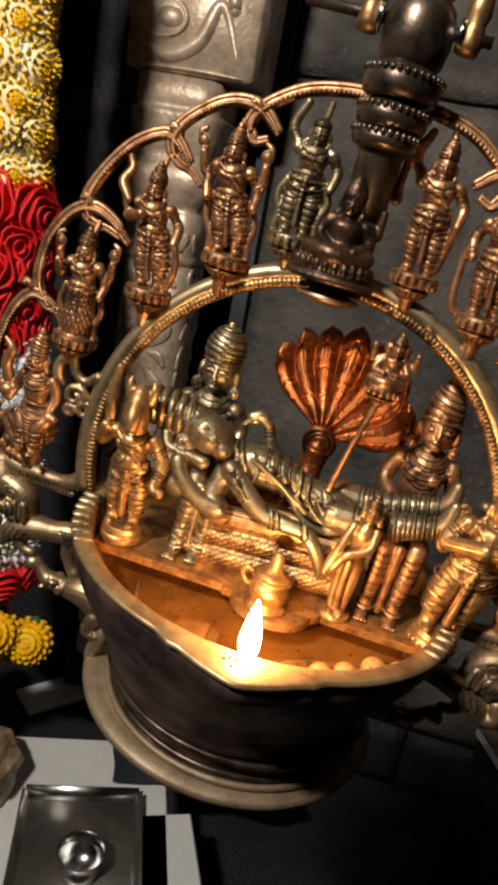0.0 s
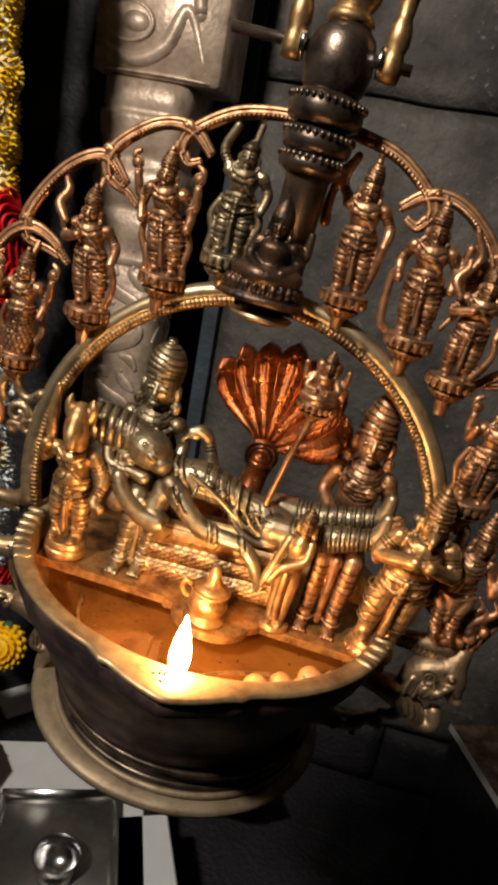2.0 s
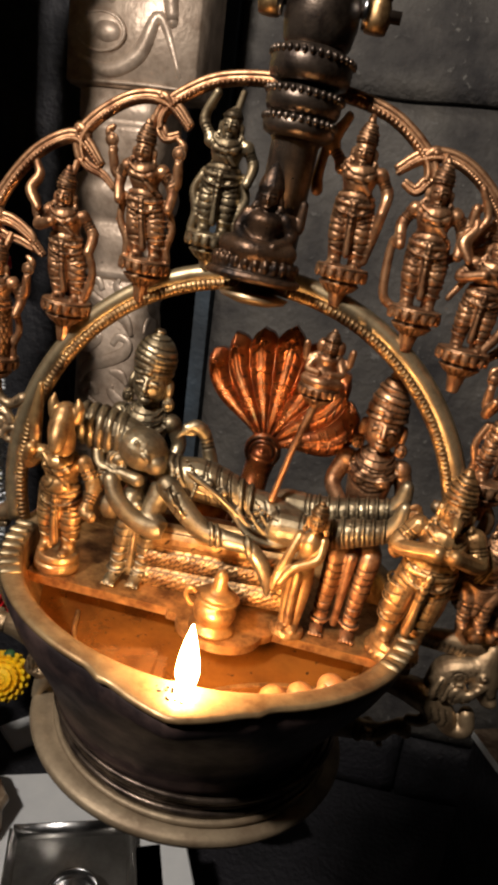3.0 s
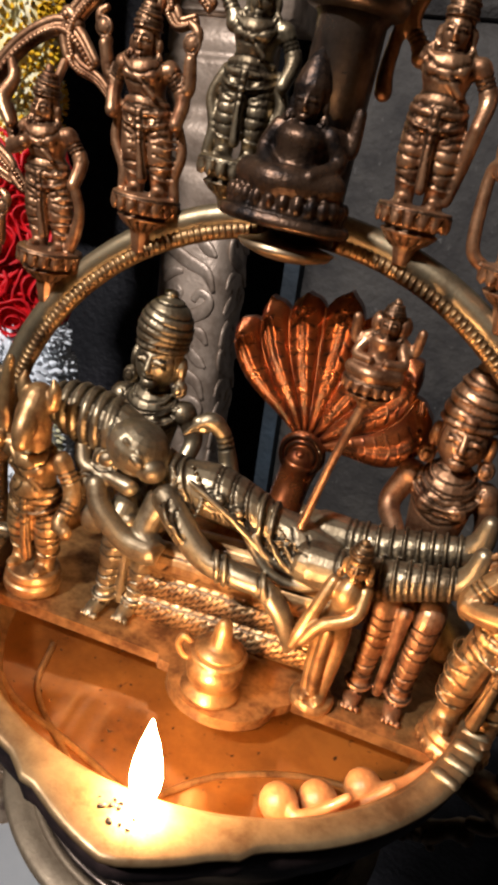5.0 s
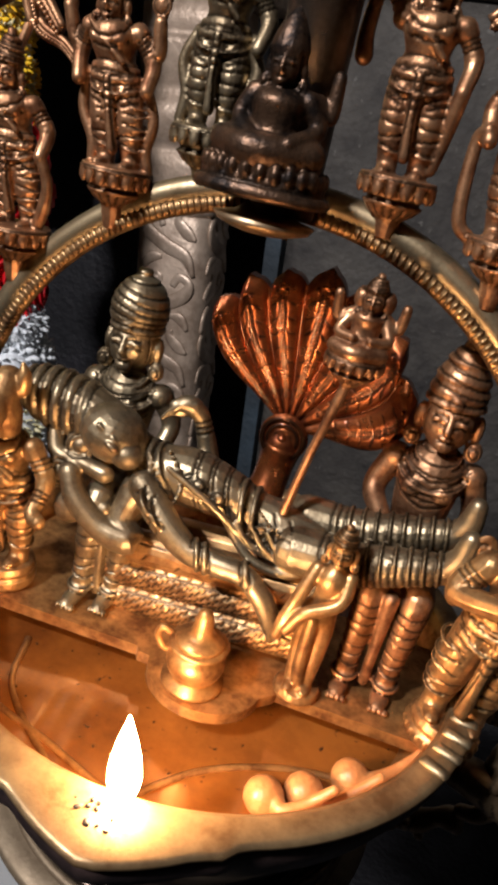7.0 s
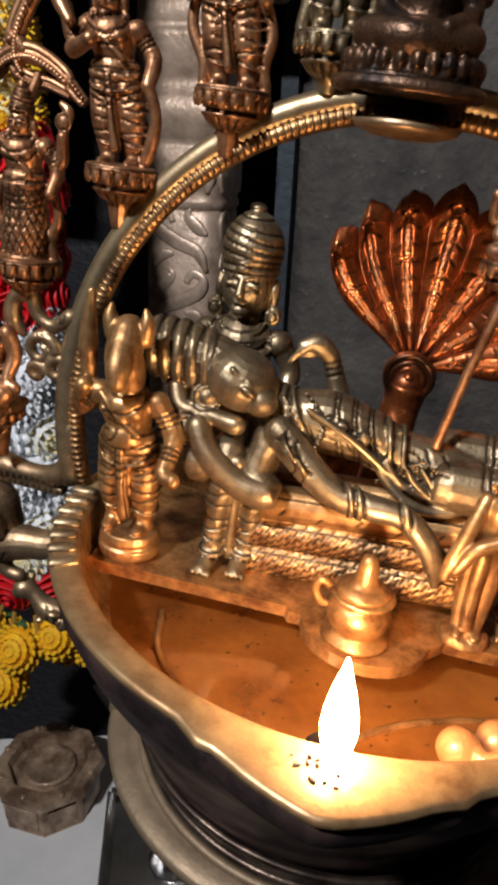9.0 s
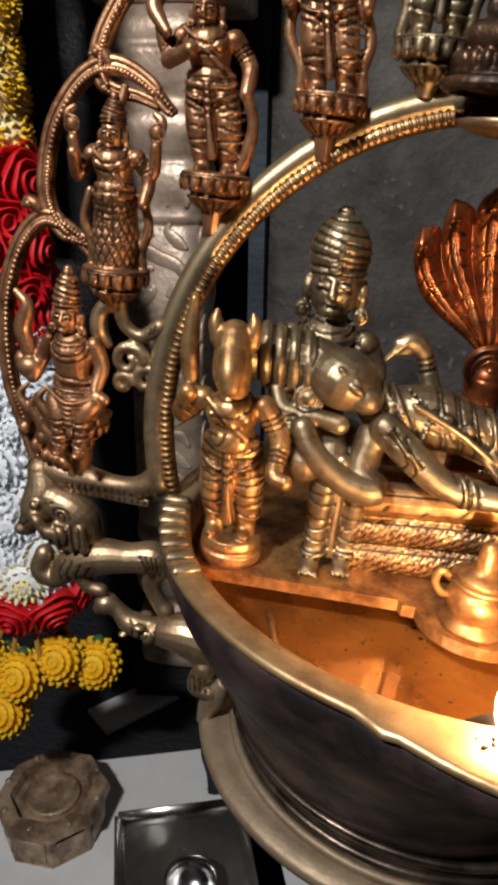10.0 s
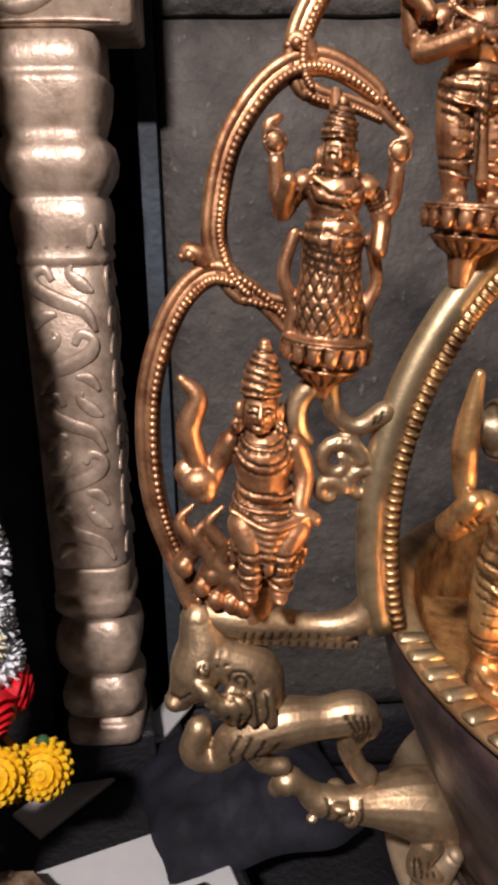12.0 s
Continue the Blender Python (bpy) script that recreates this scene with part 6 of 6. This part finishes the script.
b.ball((MEDX, 0.0370, MEDZ), (0.0024, 0.0024, 0.0024))
b.ball((MEDX, 0.0400, MEDZ), (0.0102, 0.0036, 0.0102), None, 40, 24)
for k in range(28):
    a = 2 * math.pi * k / 28
    b.cut([(MEDX + q * math.cos(a), 0.0365, MEDZ + q * math.sin(a)) for q in (0.0066, 0.0092)], 0.0003, 0.0003)
limb(b, [(MEDX, 0.0420, MEDZ - 0.004, 0.0085), (MEDX - 0.001, 0.040, 1.132, 0.0075), (MEDX - 0.002, 0.030, 1.112, 0.0085), (MEDX - 0.002, 0.018, 1.096, 0.0090), (MEDX - 0.002, 0.018, STAGE + 0.002, 0.0090)])
thing("serpent_hood", b, HOOD, LAMP, (MEDX, 0.02, STAGE), "reddish bronze seven-headed serpent hood spread like a fan", "statue", "cast figures on the stage", carved=True)

# lotus on a stalk with a small seated figure
b = Build()
b.tube([(0.0265, -0.0030, 1.1380), (0.0305, -0.0020, 1.1640), (0.0360, 0.0, 1.1910)], [0.0018, 0.0016, 0.0019], 10)
lotus(b, (0.0362, 0.0, 1.1995), 0.0100, 0.0105)
b.ball((0.0365, -0.001, 1.2030), (0.0085, 0.0064, 0.0040))
limb(b, [(0.0290, -0.004, 1.2025, 0.0026), (0.0360, -0.0075, 1.2020, 0.0028), (0.0440, -0.004, 1.2025, 0.0026)])
limb(b, [(0.0367, 0, 1.2030, 0.0052), (0.0369, 0, 1.2090, 0.0046), (0.0370, 0, 1.2130, 0.0054), (0.0372, 0, 1.2150, 0.0026)])
head(b, (0.0373, -0.0006, 1.2180), 0.74, 0.0085)
for s in (-1, 1):
    b.ball((0.0373 + s * 0.0040, 0.0008, 1.2180), (0.0028, 0.0030, 0.0038))
    limb(b, [(0.0370 + s * 0.0055, 0, 1.2130, 0.0020), (0.0370 + s * 0.0098, 0, 1.2110, 0.0018), (0.0370 + s * 0.0108, -0.001, 1.2180, 0.0016)])
    limb(b, [(0.0370 + s * 0.0055, 0, 1.2120, 0.0020), (0.0370 + s * 0.0080, -0.003, 1.2070, 0.0018), (0.0370 + s * 0.0030, -0.0062, 1.2065, 0.0016)])
statue("lotus_statuette", b, COPPER, (0.0265, -0.003, 1.138), "small seated figurine on a lotus rising on a thin stalk", 0.00048)

# lidded water pot with handle
pot = empty("water_pot", (0.0145, -0.0330, STAGE), LAMP, "small golden brass lidded water pot on the tongue of the plate", "pot")
b = Build()
b.lathe([(0.0098, 0), (0.0112, 0.0008), (0.0112, 0.0022), (0.0084, 0.0036), (0.0080, 0.0050), (0.0098, 0.0070), (0.0106, 0.0095), (0.0104, 0.0120), (0.0088, 0.0142), (0.0078, 0.0152), (0.0098, 0.0164), (0.0108, 0.0172), (0.0100, 0.0180), (0.0060, 0.0184)], seg=30)
part("body", b, GOLDEN, pot)
b = Build()
b.lathe([(0.0090, 0.0182), (0.0086, 0.0194), (0.0056, 0.0206), (0.0044, 0.0216), (0.0036, 0.0240), (0.0033, 0.0275), (0.0024, 0.0305), (0.0006, 0.0318)], seg=22)
part("lid", b, GOLDEN, pot, "domed lid with a tall finial")
b = Build()
limb(b, [(-0.0095, 0.0, 0.0165, 0.0014), (-0.0135, -0.001, 0.0190, 0.0014), (-0.0150, -0.001, 0.0150, 0.0014), (-0.0125, -0.001, 0.0110, 0.0013), (-0.0100, 0, 0.0105, 0.0013)])
part("handle", b, GOLDEN, pot)

# slim figure at the front
b = Build()
b.lathe([(0.0082, 0), (0.0088, 0.0012), (0.0080, 0.0034), (0.0055, 0.0040)], (0.0495, -0.0175, STAGE), 20)
x, y = 0.0495, -0.0170
for s in (-1, 1):
    limb(b, [(x + s * 0.0026, y - 0.001, STAGE + 0.0040, 0.0024), (x + s * 0.0030, y, STAGE + 0.016, 0.0032), (x + s * 0.0028, y + 0.001, STAGE + 0.028, 0.0040), (x + s * 0.0016, y + 0.001, STAGE + 0.036, 0.0046)])
    b.ball((x + s * 0.0028, y - 0.004, STAGE + 0.0048), (0.0022, 0.0040, 0.0014))
limb(b, [(x, y + 0.001, STAGE + 0.034, 0.0056), (x + 0.001, y + 0.001, STAGE + 0.042, 0.0046), (x + 0.0015, y, STAGE + 0.050, 0.0056), (x + 0.002, y, STAGE + 0.055, 0.0030)])
limb(b, [(x - 0.0045, y, STAGE + 0.052, 0.0026), (x - 0.0070, y - 0.004, STAGE + 0.044, 0.0024), (x - 0.0100, y - 0.007, STAGE + 0.033, 0.0026), (x - 0.0115, y - 0.008, STAGE + 0.026, 0.0018)])
limb(b, [(x + 0.007, y, STAGE + 0.052, 0.0026), (x + 0.006, y - 0.005, STAGE + 0.044, 0.0024), (x - 0.0040, y - 0.008, STAGE + 0.038, 0.0024), (x - 0.0085, y - 0.009, STAGE + 0.030, 0.0020)])
head(b, (x + 0.002, y - 0.001, STAGE + 0.0615), 0.85, 0.0090)
limb(b, [(x - 0.001, y - 0.004, STAGE + 0.034, 0.0022), (x - 0.001, y - 0.004, STAGE + 0.016, 0.0022), (x, y - 0.003, STAGE + 0.006, 0.0024)])
statue("devotee_statue", b, GILT, (0.0495, -0.0175, STAGE), "slim golden brass figurine bowing with joined arms before the couch")

# winged figure
b = Build()
b.lathe([(0.0120, 0), (0.0128, 0.0012), (0.0128, 0.0050), (0.0116, 0.0062), (0.0124, 0.0080), (0.0112, 0.0104), (0.006, 0.0108)], (0.1020, -0.0120, STAGE), 26)
for k in range(22):
    a = 2 * math.pi * k / 22
    b.ball((0.1020 + 0.0126 * math.cos(a), -0.0120 + 0.0126 * math.sin(a), STAGE + 0.0030), (0.0012, 0.0014, 0.0022), None, 6, 4)
P = standing(b, (0.1030, -0.0110, STAGE + 0.0105), 0.0900, [[(0.0085, 0, 0.044, 0.0032), (0.0120, -0.002, 0.036, 0.0028), (0.0030, -0.0100, 0.0400, 0.0024)], [(-0.0085, 0, 0.044, 0.0032), (-0.0120, -0.002, 0.036, 0.0028), (-0.0020, -0.0100, 0.0400, 0.0024)]], crown=0.0125, sway=0.12)
limb(b, [P(0, -0.005, 0.0505, 0.0020), P(0, -0.0085, 0.0490, 0.0014), P(0, -0.0095, 0.0470, 0.0006)])
for cx, cz, wide, tall, tilt in ((0.0112, 0.0285, 0.0092, 0.0185, 34), (-0.0108, 0.0390, 0.0062, 0.0150, 8)):
    turn = turned(0, tilt, 0)
    mid = Vector(P(cx, 0.0030, cz))
    b.ball(mid, (wide, 0.0020, tall), turn, 24, 16)
    b.cut([mid + turn @ Vector((0.78 * wide * math.cos(a), -0.0022, 0.80 * tall * math.sin(a))) for a in np.linspace(0, 2 * math.pi, 30)], 0.0005)
    for q in np.linspace(-0.6, 0.6, 7):
        b.cut([mid + turn @ Vector((0.1 * wide * q, -0.0022, -0.7 * tall)), mid + turn @ Vector((wide * q * 0.8, -0.0024, 0.1 * tall)), mid + turn @ Vector((wide * q, -0.0022, 0.62 * tall))], 0.0004)
statue("winged_statue", b, GILT, (0.1020, -0.0120, STAGE), "golden brass winged figurine with folded arms on a round base")
